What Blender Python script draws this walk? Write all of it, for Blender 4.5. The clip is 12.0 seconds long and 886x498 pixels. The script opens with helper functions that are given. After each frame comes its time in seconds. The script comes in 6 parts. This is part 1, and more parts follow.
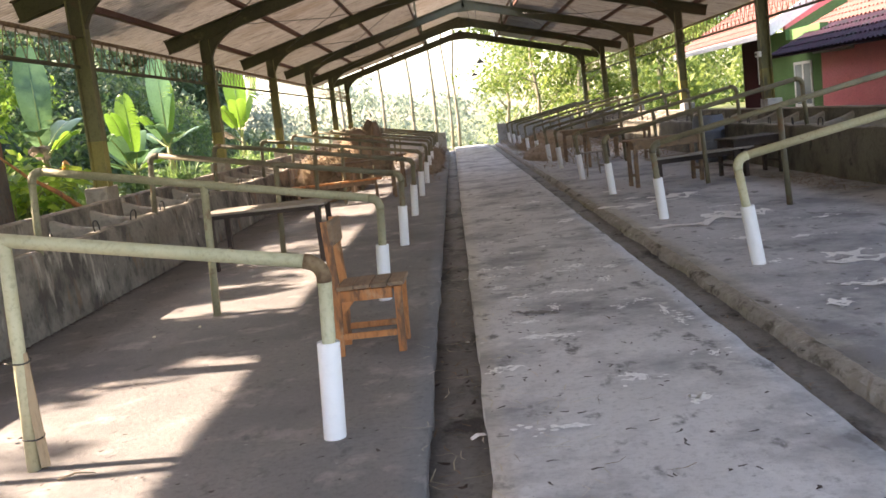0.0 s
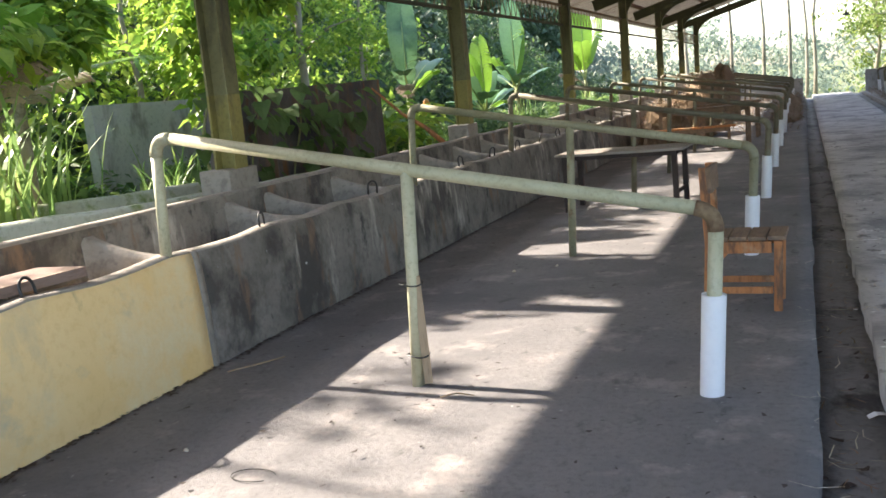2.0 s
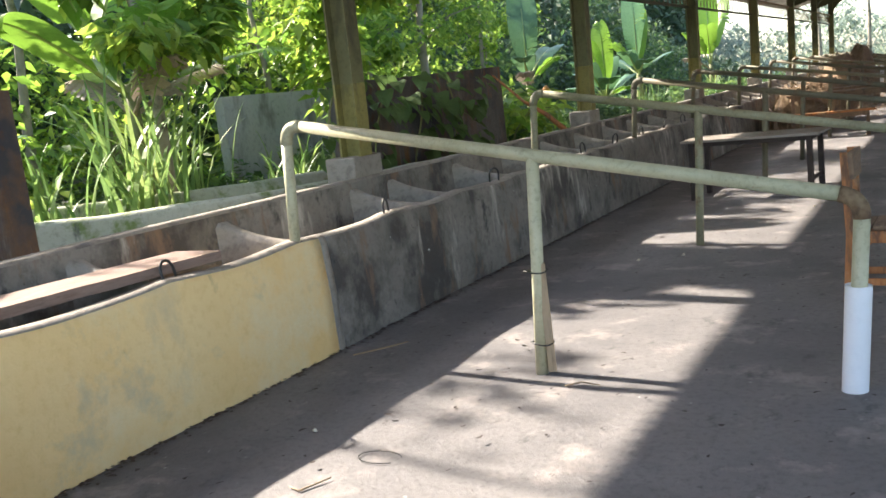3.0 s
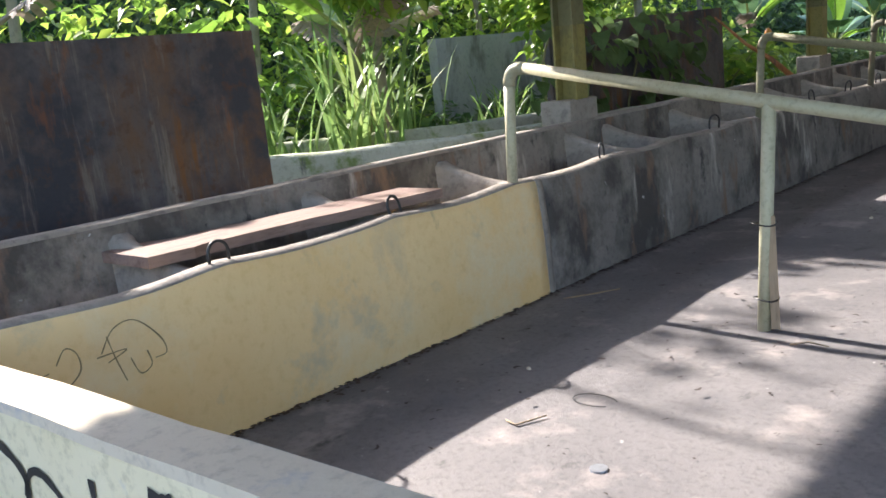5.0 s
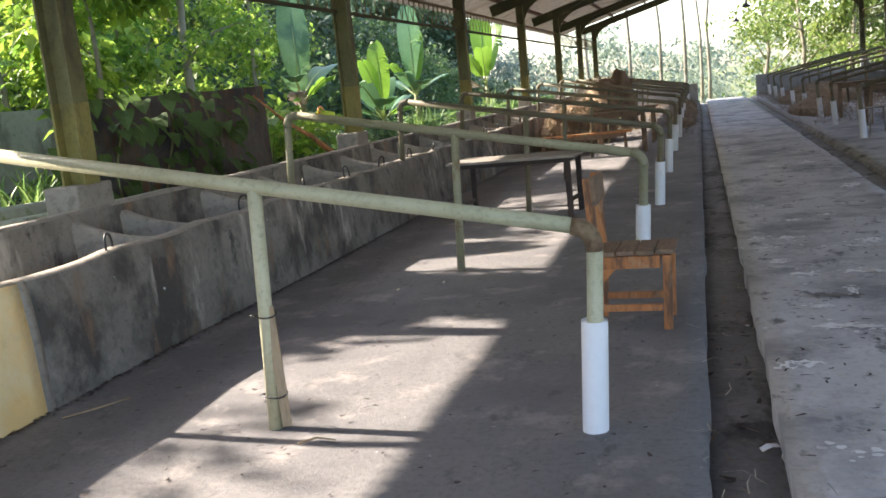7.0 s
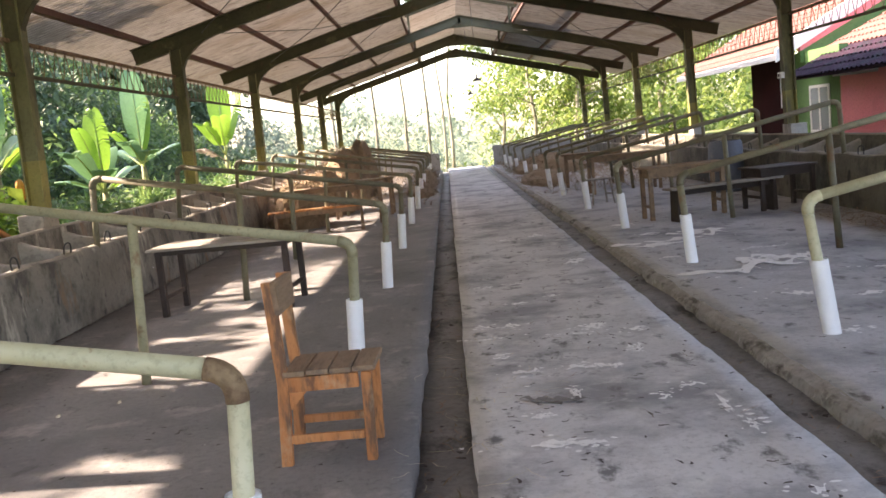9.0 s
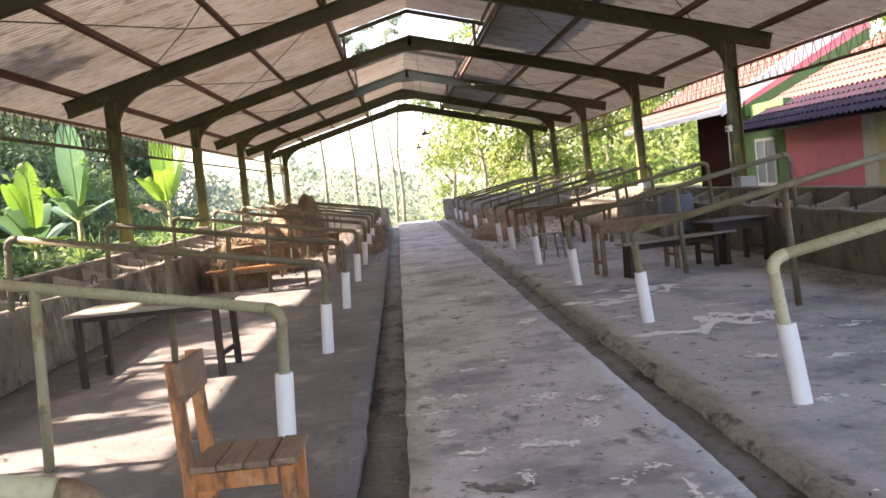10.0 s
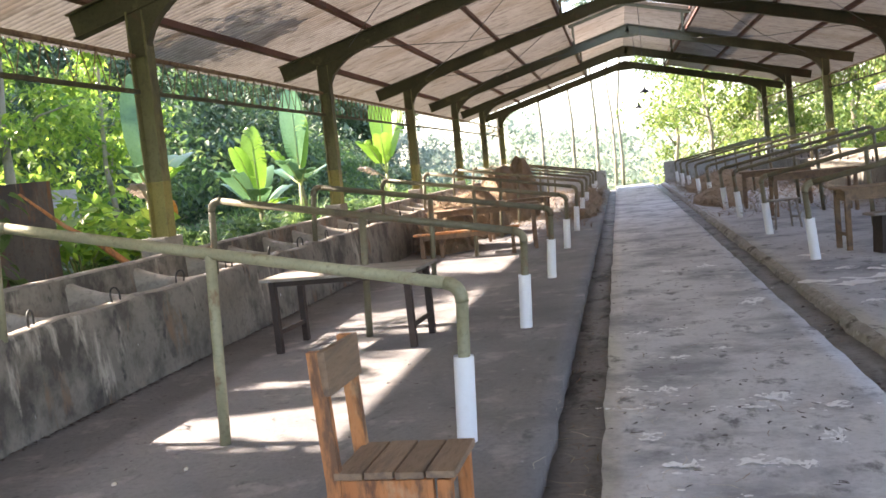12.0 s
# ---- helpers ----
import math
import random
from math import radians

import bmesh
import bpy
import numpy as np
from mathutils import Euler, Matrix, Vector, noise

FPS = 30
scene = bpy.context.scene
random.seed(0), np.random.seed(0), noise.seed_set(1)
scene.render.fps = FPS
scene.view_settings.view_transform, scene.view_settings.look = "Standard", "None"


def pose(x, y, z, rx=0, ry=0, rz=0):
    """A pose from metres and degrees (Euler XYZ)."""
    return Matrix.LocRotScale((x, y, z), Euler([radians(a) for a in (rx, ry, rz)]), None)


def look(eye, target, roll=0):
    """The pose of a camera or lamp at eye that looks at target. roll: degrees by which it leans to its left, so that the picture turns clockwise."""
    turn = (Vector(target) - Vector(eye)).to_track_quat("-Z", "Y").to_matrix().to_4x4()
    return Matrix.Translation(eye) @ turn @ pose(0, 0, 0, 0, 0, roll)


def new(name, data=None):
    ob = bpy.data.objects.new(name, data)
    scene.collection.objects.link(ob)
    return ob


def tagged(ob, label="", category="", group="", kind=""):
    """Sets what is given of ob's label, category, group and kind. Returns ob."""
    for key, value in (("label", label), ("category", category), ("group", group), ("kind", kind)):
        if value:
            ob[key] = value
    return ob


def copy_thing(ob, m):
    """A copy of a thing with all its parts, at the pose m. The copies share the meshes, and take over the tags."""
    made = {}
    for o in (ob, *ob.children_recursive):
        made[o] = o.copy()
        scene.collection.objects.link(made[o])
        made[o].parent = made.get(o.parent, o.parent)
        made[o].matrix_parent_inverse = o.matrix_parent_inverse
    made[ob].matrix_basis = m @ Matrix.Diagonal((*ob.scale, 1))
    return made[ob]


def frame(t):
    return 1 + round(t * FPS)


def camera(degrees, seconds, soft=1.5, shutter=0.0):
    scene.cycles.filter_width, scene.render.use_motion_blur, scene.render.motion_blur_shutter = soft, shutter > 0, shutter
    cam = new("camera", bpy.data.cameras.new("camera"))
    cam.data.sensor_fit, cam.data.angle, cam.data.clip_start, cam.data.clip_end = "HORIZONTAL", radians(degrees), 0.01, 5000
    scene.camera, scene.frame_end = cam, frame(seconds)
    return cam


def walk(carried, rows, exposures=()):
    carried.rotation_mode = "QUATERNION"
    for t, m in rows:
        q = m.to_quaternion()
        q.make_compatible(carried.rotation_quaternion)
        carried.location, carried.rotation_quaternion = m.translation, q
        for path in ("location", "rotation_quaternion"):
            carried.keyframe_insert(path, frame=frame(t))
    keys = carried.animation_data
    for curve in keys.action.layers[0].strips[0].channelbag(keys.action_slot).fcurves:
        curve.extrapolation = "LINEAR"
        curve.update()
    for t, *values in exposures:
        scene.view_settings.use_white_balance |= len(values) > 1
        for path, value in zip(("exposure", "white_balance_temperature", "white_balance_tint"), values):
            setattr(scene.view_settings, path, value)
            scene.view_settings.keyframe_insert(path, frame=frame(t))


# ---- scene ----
cam = camera(52.9, 12.0, soft=1.6)
PATH = [
    (0, (-0.013, 0.186, 1.433), (-0.066, 2.163, 1.14), -6.7),
    (0.5, (-0.147, 0.236, 1.453), (-0.535, 2.181, 1.197), -6.5),
    (1, (-0.289, 0.209, 1.466), (-0.802, 2.125, 1.209), -6.1),
    (1.5, (-0.331, 0.239, 1.433), (-0.916, 2.121, 1.093), -5.3),
    (2, (-0.306, 0.235, 1.439), (-1.067, 2.054, 1.103), -5.8),
    (2.5, (-0.316, 0.183, 1.445), (-1.235, 1.931, 1.13), -6.7),
    (2.7, (-0.335, 0.236, 1.44), (-1.3, 1.958, 1.12), -6.9),
    (4.3, (-0.433, 0.221, 1.395), (-1.473, 1.892, 1.037), -6.2),
    (4.5, (-0.461, 0.205, 1.423), (-1.532, 1.853, 1.052), -6.1),
    (5, (-0.447, 0.142, 1.435), (-1.787, 1.57, 1.029), -6.2),
    (5.5, (-0.356, 0.232, 1.41), (-1.846, 1.496, 0.985), -7.1),
    (6, (-0.276, 0.345, 1.408), (-1.673, 1.715, 0.992), -7.3),
    (6.5, (-0.295, 0.533, 1.412), (-1.334, 2.201, 1.037), -6.8),
    (7, (-0.248, 0.748, 1.415), (-0.82, 2.633, 1.073), -6.1),
    (7.5, (-0.11, 1.007, 1.376), (-0.375, 2.961, 1.047), -5.2),
    (7.7, (-0.053, 1.079, 1.399), (-0.283, 3.037, 1.057), -5.0),
    (9.3, (0.033, 1.836, 1.452), (0.02, 3.824, 1.236), -5.8),
    (9.5, (0.064, 1.921, 1.438), (0.056, 3.912, 1.247), -5.6),
    (10, (0.081, 2.182, 1.461), (0.168, 4.175, 1.316), -6.0),
    (10.5, (0.156, 2.358, 1.437), (0.274, 4.347, 1.262), -6.5),
    (11, (0.31, 2.487, 1.435), (0.29, 4.477, 1.232), -6.6),
    (11.5, (0.283, 2.74, 1.432), (0.138, 4.724, 1.226), -6.0),
    (12, (0.183, 2.881, 1.433), (-0.22, 4.832, 1.257), -6.1),
]
walk(cam, [(t, look(eye, target, roll)) for t, eye, target, roll in PATH], [(0, 2.62, 7900, 21), (0.5, 2.54, 7500, 16), (1.5, 2.31, 6900, 15), (2.7, 2.18, 6700, 13), (4.5, 1.98, 6500, 16), (5.0, 1.88, 6250, 17), (6.0, 1.68, 5700, 19), (6.5, 1.86, 6200, 14), (7.5, 2.45, 7100, 16), (9.5, 2.78, 7800, 24), (10.5, 2.85, 7400, 26), (12, 2.95, 7000, 20)])

# ---- daylight ----
SUN = Vector((-1.0, 0.1, 0.74)).normalized()
world = bpy.data.worlds.new("world")
scene.world = world
world.use_nodes = True
wn = world.node_tree
sky = wn.nodes.new("ShaderNodeTexSky")
sky.sky_type, sky.sun_disc = "NISHITA", False
sky.sun_elevation = math.asin(SUN.z)
sky.sun_rotation = math.atan2(SUN.x, SUN.y)
sky.air_density, sky.dust_density = 1.0, 1.5
wn.links.new(sky.outputs[0], wn.nodes["Background"].inputs[0])
wn.nodes["Background"].inputs[1].default_value = 0.15
sun = new("sun", bpy.data.lights.new("sun", "SUN"))
sun.data.energy, sun.data.angle, sun.data.color = 4.3, radians(0.8), (1.0, 0.92, 0.80)
sun.matrix_world = look((-30, 0, 30), Vector((-30, 0, 30)) - SUN)


# ---- materials ----
def ramp_of(nt, fac, stops):
    r = nt.nodes.new("ShaderNodeValToRGB")
    els = r.color_ramp.elements
    while len(els) < len(stops):
        els.new(0.5)
    for e, (p, c) in zip(els, stops):
        e.position, e.color = p, (*c, 1)
    nt.links.new(fac, r.inputs[0])
    return r.outputs[0]


def noise_of(nt, vec, scale, detail=6.0, rough=0.6, stretch=None):
    if stretch:
        mp = nt.nodes.new("ShaderNodeMapping")
        mp.inputs["Scale"].default_value = stretch
        nt.links.new(vec, mp.inputs[0])
        vec = mp.outputs[0]
    n = nt.nodes.new("ShaderNodeTexNoise")
    n.inputs["Scale"].default_value, n.inputs["Detail"].default_value, n.inputs["Roughness"].default_value = scale, detail, rough
    nt.links.new(vec, n.inputs["Vector"])
    return n.outputs["Fac"]


def blend(nt, fac, a, b, mode="MIX"):
    m = nt.nodes.new("ShaderNodeMix")
    m.data_type, m.blend_type = "RGBA", mode
    if isinstance(fac, float):
        m.inputs[0].default_value = fac
    else:
        nt.links.new(fac, m.inputs[0])
    for sock, v in ((m.inputs[6], a), (m.inputs[7], b)):
        if isinstance(v, tuple):
            sock.default_value = (*v, 1)
        else:
            nt.links.new(v, sock)
    return m.outputs[2]


def step_of(nt, fac, lo, hi):
    m = nt.nodes.new("ShaderNodeMapRange")
    m.inputs["From Min"].default_value, m.inputs["From Max"].default_value = lo, hi
    nt.links.new(fac, m.inputs[0])
    return m.outputs[0]


def material(name, base, second, grain=25.0, blotch=1.6, rough=(0.7, 0.9), bump=0.25, metal=0.0, layers=(), stretch=None, vary=0.0, through_light=0.0, islands=0.0, speck=1.0, rib_shade=0.0):
    """A surface of two tones in blotches and grain. layers: (colour, scale, lo, hi, stretch) of stains, wear or painted
    shade lines that lie over it.
    """
    mat = bpy.data.materials.new(name)
    mat.use_nodes = True
    nt = mat.node_tree
    bsdf = nt.nodes["Principled BSDF"]
    vec = nt.nodes.new("ShaderNodeTexCoord").outputs["Object"]
    if vary:
        info = nt.nodes.new("ShaderNodeObjectInfo")
        add = nt.nodes.new("ShaderNodeVectorMath")
        add.operation = "MULTIPLY_ADD"
        nt.links.new(info.outputs["Random"], add.inputs[0])
        add.inputs[1].default_value = (31, 17, 23)
        nt.links.new(vec, add.inputs[2])
        vec = add.outputs[0]
    big = noise_of(nt, vec, blotch, 5, 0.6, stretch)
    fine = noise_of(nt, vec, grain, 8, 0.7, stretch)
    col = ramp_of(nt, big, [(0.3, base), (0.7, second)])
    dark = tuple(c * (1 - 0.45 * speck) for c in base)
    col = blend(nt, step_of(nt, fine, 0.5, 0.85), col, dark)
    for colour, scale, lo, hi, st in layers:
        col = blend(nt, step_of(nt, noise_of(nt, vec, scale, 7, 0.65, st), lo, hi), col, colour)
    # Dark bands, one to a corrugation, paint the shade between ridges.
    if rib_shade:
        wave = nt.nodes.new("ShaderNodeTexWave")
        wave.bands_direction = "Y"
        wave.inputs["Scale"].default_value = math.pi / 10 / rib_shade
        wave.inputs["Distortion"].default_value, wave.inputs["Detail"].default_value = 0.6, 2
        nt.links.new(vec, wave.inputs["Vector"])
        col = blend(nt, step_of(nt, wave.outputs["Fac"], 0.45, 1.6), col, tuple(c * 0.2 for c in base))
    if vary or islands:
        if islands:
            rnd = nt.nodes.new("ShaderNodeNewGeometry").outputs["Random Per Island"]
        else:
            rnd = info.outputs["Random"]
        h = nt.nodes.new("ShaderNodeHueSaturation")
        amount = islands or vary
        mr = nt.nodes.new("ShaderNodeMapRange")
        mr.inputs["To Min"].default_value, mr.inputs["To Max"].default_value = 1 - amount, 1 + amount
        nt.links.new(rnd, mr.inputs[0])
        nt.links.new(mr.outputs[0], h.inputs["Value"])
        if islands:
            mh = nt.nodes.new("ShaderNodeMapRange")
            mh.inputs["To Min"].default_value, mh.inputs["To Max"].default_value = 0.53, 0.475
            nt.links.new(rnd, mh.inputs[0])
            nt.links.new(mh.outputs[0], h.inputs["Hue"])
        nt.links.new(col, h.inputs["Color"])
        col = h.outputs[0]
    nt.links.new(col, bsdf.inputs["Base Color"])
    mr = nt.nodes.new("ShaderNodeMapRange")
    mr.inputs["To Min"].default_value, mr.inputs["To Max"].default_value = rough
    nt.links.new(fine, mr.inputs[0])
    nt.links.new(mr.outputs[0], bsdf.inputs["Roughness"])
    bsdf.inputs["Metallic"].default_value = metal
    if bump:
        b = nt.nodes.new("ShaderNodeBump")
        b.inputs["Strength"].default_value, b.inputs["Distance"].default_value = bump, 0.02
        nt.links.new(fine, b.inputs["Height"])
        nt.links.new(b.outputs[0], bsdf.inputs["Normal"])
    if through_light:
        tr = nt.nodes.new("ShaderNodeBsdfTranslucent")
        nt.links.new(col, tr.inputs["Color"])
        mx = nt.nodes.new("ShaderNodeMixShader")
        mx.inputs[0].default_value = through_light
        nt.links.new(bsdf.outputs[0], mx.inputs[1])
        nt.links.new(tr.outputs[0], mx.inputs[2])
        nt.links.new(mx.outputs[0], nt.nodes["Material Output"].inputs["Surface"])
    return mat


# Stained concrete, its colour also toned down for shade by the trough.
M_FLOOR = material("shade_toned_worn_concrete", (0.146, 0.141, 0.144), (0.222, 0.211, 0.207), 30, 0.9, (0.65, 0.9), 0.45,
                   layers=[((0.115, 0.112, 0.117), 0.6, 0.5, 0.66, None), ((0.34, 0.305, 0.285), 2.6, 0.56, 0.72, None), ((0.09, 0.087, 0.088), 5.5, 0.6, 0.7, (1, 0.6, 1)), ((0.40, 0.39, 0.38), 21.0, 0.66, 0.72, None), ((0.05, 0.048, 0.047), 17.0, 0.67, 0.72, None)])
# Right floor and aisle colours are lifted to make up for weak skylight.
M_FLOOR_R = material("light_lifted_stall_concrete", (0.41, 0.415, 0.432), (0.54, 0.54, 0.555), 30, 0.9, (0.6, 0.85), 0.45,
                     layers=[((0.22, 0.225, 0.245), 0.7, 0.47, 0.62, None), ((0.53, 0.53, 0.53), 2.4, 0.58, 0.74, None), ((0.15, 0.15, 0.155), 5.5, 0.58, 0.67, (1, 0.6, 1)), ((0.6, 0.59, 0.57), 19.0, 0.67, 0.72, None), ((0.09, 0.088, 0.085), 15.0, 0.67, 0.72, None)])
M_AISLE = material("aisle_concrete", (0.51, 0.506, 0.508), (0.63, 0.622, 0.62), 26, 1.1, (0.65, 0.9), 0.5,
                   layers=[((0.27, 0.27, 0.28), 0.9, 0.47, 0.62, None), ((0.66, 0.65, 0.63), 2.8, 0.56, 0.70, None), ((0.17, 0.168, 0.17), 4.5, 0.57, 0.66, (1, 0.6, 1)), ((0.62, 0.61, 0.59), 15.0, 0.67, 0.72, None), ((0.10, 0.098, 0.095), 13.0, 0.66, 0.71, (1, 2.2, 1)), ((0.10, 0.098, 0.095), 30.0, 0.68, 0.72, None)])
M_GUTTER = material("damp_gutter", (0.14, 0.136, 0.132), (0.24, 0.232, 0.225), 24, 2.0, (0.5, 0.85), 0.4,
                    layers=[((0.045, 0.043, 0.042), 3.0, 0.52, 0.62, (1, 0.5, 1)), ((0.20, 0.19, 0.18), 11.0, 0.63, 0.7, None)])
M_KERB = material("brown_kerb", (0.24, 0.222, 0.195), (0.38, 0.36, 0.335), 34, 5.0, (0.8, 0.95), 0.5, layers=[((0.10, 0.09, 0.077), 6.0, 0.53, 0.64, (1, 0.6, 1)), ((0.48, 0.46, 0.43), 13.0, 0.62, 0.69, None)])
M_TROUGH = material("stained_concrete", (0.175, 0.16, 0.137), (0.28, 0.255, 0.22), 22, 1.4, (0.75, 0.95), 0.7,
                    layers=[((0.075, 0.068, 0.06), 1.7, 0.47, 0.60, (1, 1, 0.8)), ((0.46, 0.42, 0.36), 2.3, 0.60, 0.68, (1, 1.2, 0.3)), ((0.055, 0.052, 0.05), 5.0, 0.58, 0.67, (1, 1, 0.7)), ((0.22, 0.14, 0.09), 3.4, 0.57, 0.68, (1, 1, 0.35)), ((0.62, 0.61, 0.60), 11.0, 0.69, 0.73, None), ((0.03, 0.03, 0.03), 20.0, 0.66, 0.72, None)])
# Worn concrete made paler to paint the sun on rims and partitions.
M_RIM = material("sunlit_worn_concrete", (0.235, 0.21, 0.18), (0.345, 0.315, 0.27), 24, 2.5, (0.75, 0.95), 0.4,
                 layers=[((0.16, 0.145, 0.13), 5.0, 0.52, 0.66, None)])
M_YELLOW = material("yellow_limewash", (0.80, 0.545, 0.23), (0.83, 0.625, 0.32), 20, 1.0, (0.7, 0.9), 0.25, speck=0.25,
                    layers=[((0.78, 0.66, 0.42), 1.6, 0.52, 0.72, None), ((0.62, 0.50, 0.30), 2.0, 0.58, 0.72, (1, 1, 0.5)), ((0.50, 0.45, 0.31), 1.3, 0.58, 0.70, None), ((0.34, 0.26, 0.14), 2.2, 0.66, 0.74, (1, 1.4, 0.35)), ((0.20, 0.17, 0.12), 9.0, 0.73, 0.77, (1, 1, 0.5))])
M_CREAM = material("cream_limewash", (0.70, 0.63, 0.38), (0.76, 0.70, 0.49), 20, 1.6, (0.65, 0.9), 0.2,
                   layers=[((0.55, 0.54, 0.47), 4.0, 0.58, 0.7, None), ((0.3, 0.29, 0.25), 18.0, 0.7, 0.74, None)])
M_CAP = material("pale_coping", (0.56, 0.50, 0.37), (0.64, 0.58, 0.45), 20, 2.0, (0.7, 0.9), 0.2,
                 layers=[((0.45, 0.45, 0.42), 5.0, 0.56, 0.7, None)])
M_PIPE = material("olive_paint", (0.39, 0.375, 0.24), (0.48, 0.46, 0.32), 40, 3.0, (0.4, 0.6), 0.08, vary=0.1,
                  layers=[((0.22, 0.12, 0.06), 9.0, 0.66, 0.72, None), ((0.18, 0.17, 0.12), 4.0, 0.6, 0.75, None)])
# The rail paint again, rustier and with shade put into its colour.
M_PIPE_D = material("shaded_olive_paint", (0.125, 0.115, 0.075), (0.185, 0.17, 0.11), 40, 3.0, (0.5, 0.7), 0.1, vary=0.2,
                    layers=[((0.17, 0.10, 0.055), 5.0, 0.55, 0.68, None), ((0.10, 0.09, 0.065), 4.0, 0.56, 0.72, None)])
# A halfway tone with less of that shade in the colour.
M_PIPE_M = material("half_shaded_olive_paint", (0.22, 0.21, 0.13), (0.31, 0.295, 0.19), 40, 3.0, (0.5, 0.7), 0.1, vary=0.15,
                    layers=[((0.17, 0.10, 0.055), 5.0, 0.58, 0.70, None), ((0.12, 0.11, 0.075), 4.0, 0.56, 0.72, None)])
M_RUST = material("rusty_iron", (0.13, 0.075, 0.045), (0.26, 0.19, 0.11), 50, 12.0, (0.8, 0.95), 0.5,
                  layers=[((0.10, 0.06, 0.035), 14.0, 0.5, 0.65, None)])
M_PVC = material("white_plastic_pipe", (0.78, 0.80, 0.83), (0.83, 0.84, 0.86), 30, 3.0, (0.35, 0.5), 0.03, vary=0.04, speck=0.12,
                 layers=[((0.30, 0.28, 0.26), 22.0, 0.70, 0.74, None), ((0.68, 0.68, 0.67), 3.0, 0.6, 0.75, None)])
M_STEEL = material("mossy_steel", (0.042, 0.04, 0.021), (0.08, 0.075, 0.038), 30, 1.5, (0.6, 0.85), 0.2, vary=0.08,
                   layers=[((0.09, 0.05, 0.03), 4.0, 0.58, 0.7, None), ((0.17, 0.165, 0.08), 2.2, 0.6, 0.75, None)])
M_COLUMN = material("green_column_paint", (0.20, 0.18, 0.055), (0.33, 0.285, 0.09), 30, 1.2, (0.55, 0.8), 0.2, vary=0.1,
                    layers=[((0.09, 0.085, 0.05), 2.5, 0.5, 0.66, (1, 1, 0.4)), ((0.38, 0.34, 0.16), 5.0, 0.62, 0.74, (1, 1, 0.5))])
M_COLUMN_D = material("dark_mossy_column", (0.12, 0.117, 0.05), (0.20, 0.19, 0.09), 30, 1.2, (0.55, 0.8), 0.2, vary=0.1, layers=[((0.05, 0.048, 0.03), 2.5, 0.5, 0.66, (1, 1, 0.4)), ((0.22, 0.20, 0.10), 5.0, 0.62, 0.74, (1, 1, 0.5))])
M_PURLIN = material("red_oxide_purlin", (0.09, 0.04, 0.03), (0.14, 0.065, 0.048), 30, 1.5, (0.7, 0.9), 0.2, vary=0.1,
                    layers=[((0.08, 0.05, 0.04), 3.0, 0.55, 0.7, None)])
# Finest slope streaks and bands paint in corrugation shade; the browns are stains.
M_ROOF = material("weathered_roof_sheet", (0.30, 0.27, 0.235), (0.38, 0.345, 0.305), 18, 0.7, (0.6, 0.85), 0.1, stretch=(0.3, 1, 1), through_light=0.14, rib_shade=0.11,
                  layers=[((0.24, 0.19, 0.145), 0.9, 0.52, 0.7, (0.2, 1, 1)), ((0.18, 0.135, 0.10), 3.0, 0.58, 0.7, (0.12, 1, 1)), ((0.09, 0.07, 0.055), 5.0, 0.58, 0.68, (0.05, 1, 1)), ((0.16, 0.135, 0.11), 9.0, 0.54, 0.68, (0.02, 1, 1))])
M_WOOD = material("orange_timber", (0.40, 0.14, 0.042), (0.52, 0.225, 0.085), 28, 3.0, (0.55, 0.8), 0.3, stretch=(2, 2, 0.35), vary=0.12,
                  layers=[((0.15, 0.075, 0.04), 6.0, 0.50, 0.62, (2, 2, 0.5)), ((0.48, 0.33, 0.20), 3.5, 0.56, 0.68, (1, 1, 0.6)), ((0.07, 0.042, 0.03), 7.0, 0.60, 0.70, (2, 2, 0.4))])
M_SEATWOOD = material("worn_seat_timber", (0.185, 0.12, 0.075), (0.27, 0.18, 0.115), 30, 3.0, (0.6, 0.85), 0.3, stretch=(2, 0.35, 2), vary=0.12,
                      layers=[((0.10, 0.07, 0.055), 5.0, 0.5, 0.68, (2, 0.3, 2))])
M_GREYWOOD = material("grey_table_timber", (0.21, 0.185, 0.16), (0.31, 0.28, 0.245), 30, 2.0, (0.6, 0.85), 0.3, stretch=(0.35, 2, 2), vary=0.12,
                      layers=[((0.14, 0.11, 0.09), 5.0, 0.55, 0.7, (0.3, 2, 2))])
M_DARKWOOD = material("dark_stained_timber", (0.024, 0.015, 0.013), (0.045, 0.03, 0.024), 30, 3.0, (0.5, 0.75), 0.2, vary=0.12)
M_STRAW = material("dry_straw", (0.175, 0.12, 0.07), (0.27, 0.195, 0.12), 40, 4.0, (0.8, 0.95), 0.3, islands=0.45)
M_EARTH = material("leaf_littered_earth", (0.10, 0.085, 0.05), (0.14, 0.15, 0.06), 14, 0.5, (0.85, 0.98), 0.6,
                   layers=[((0.09, 0.15, 0.035), 1.1, 0.45, 0.6, None), ((0.2, 0.15, 0.09), 7.0, 0.6, 0.7, None)])
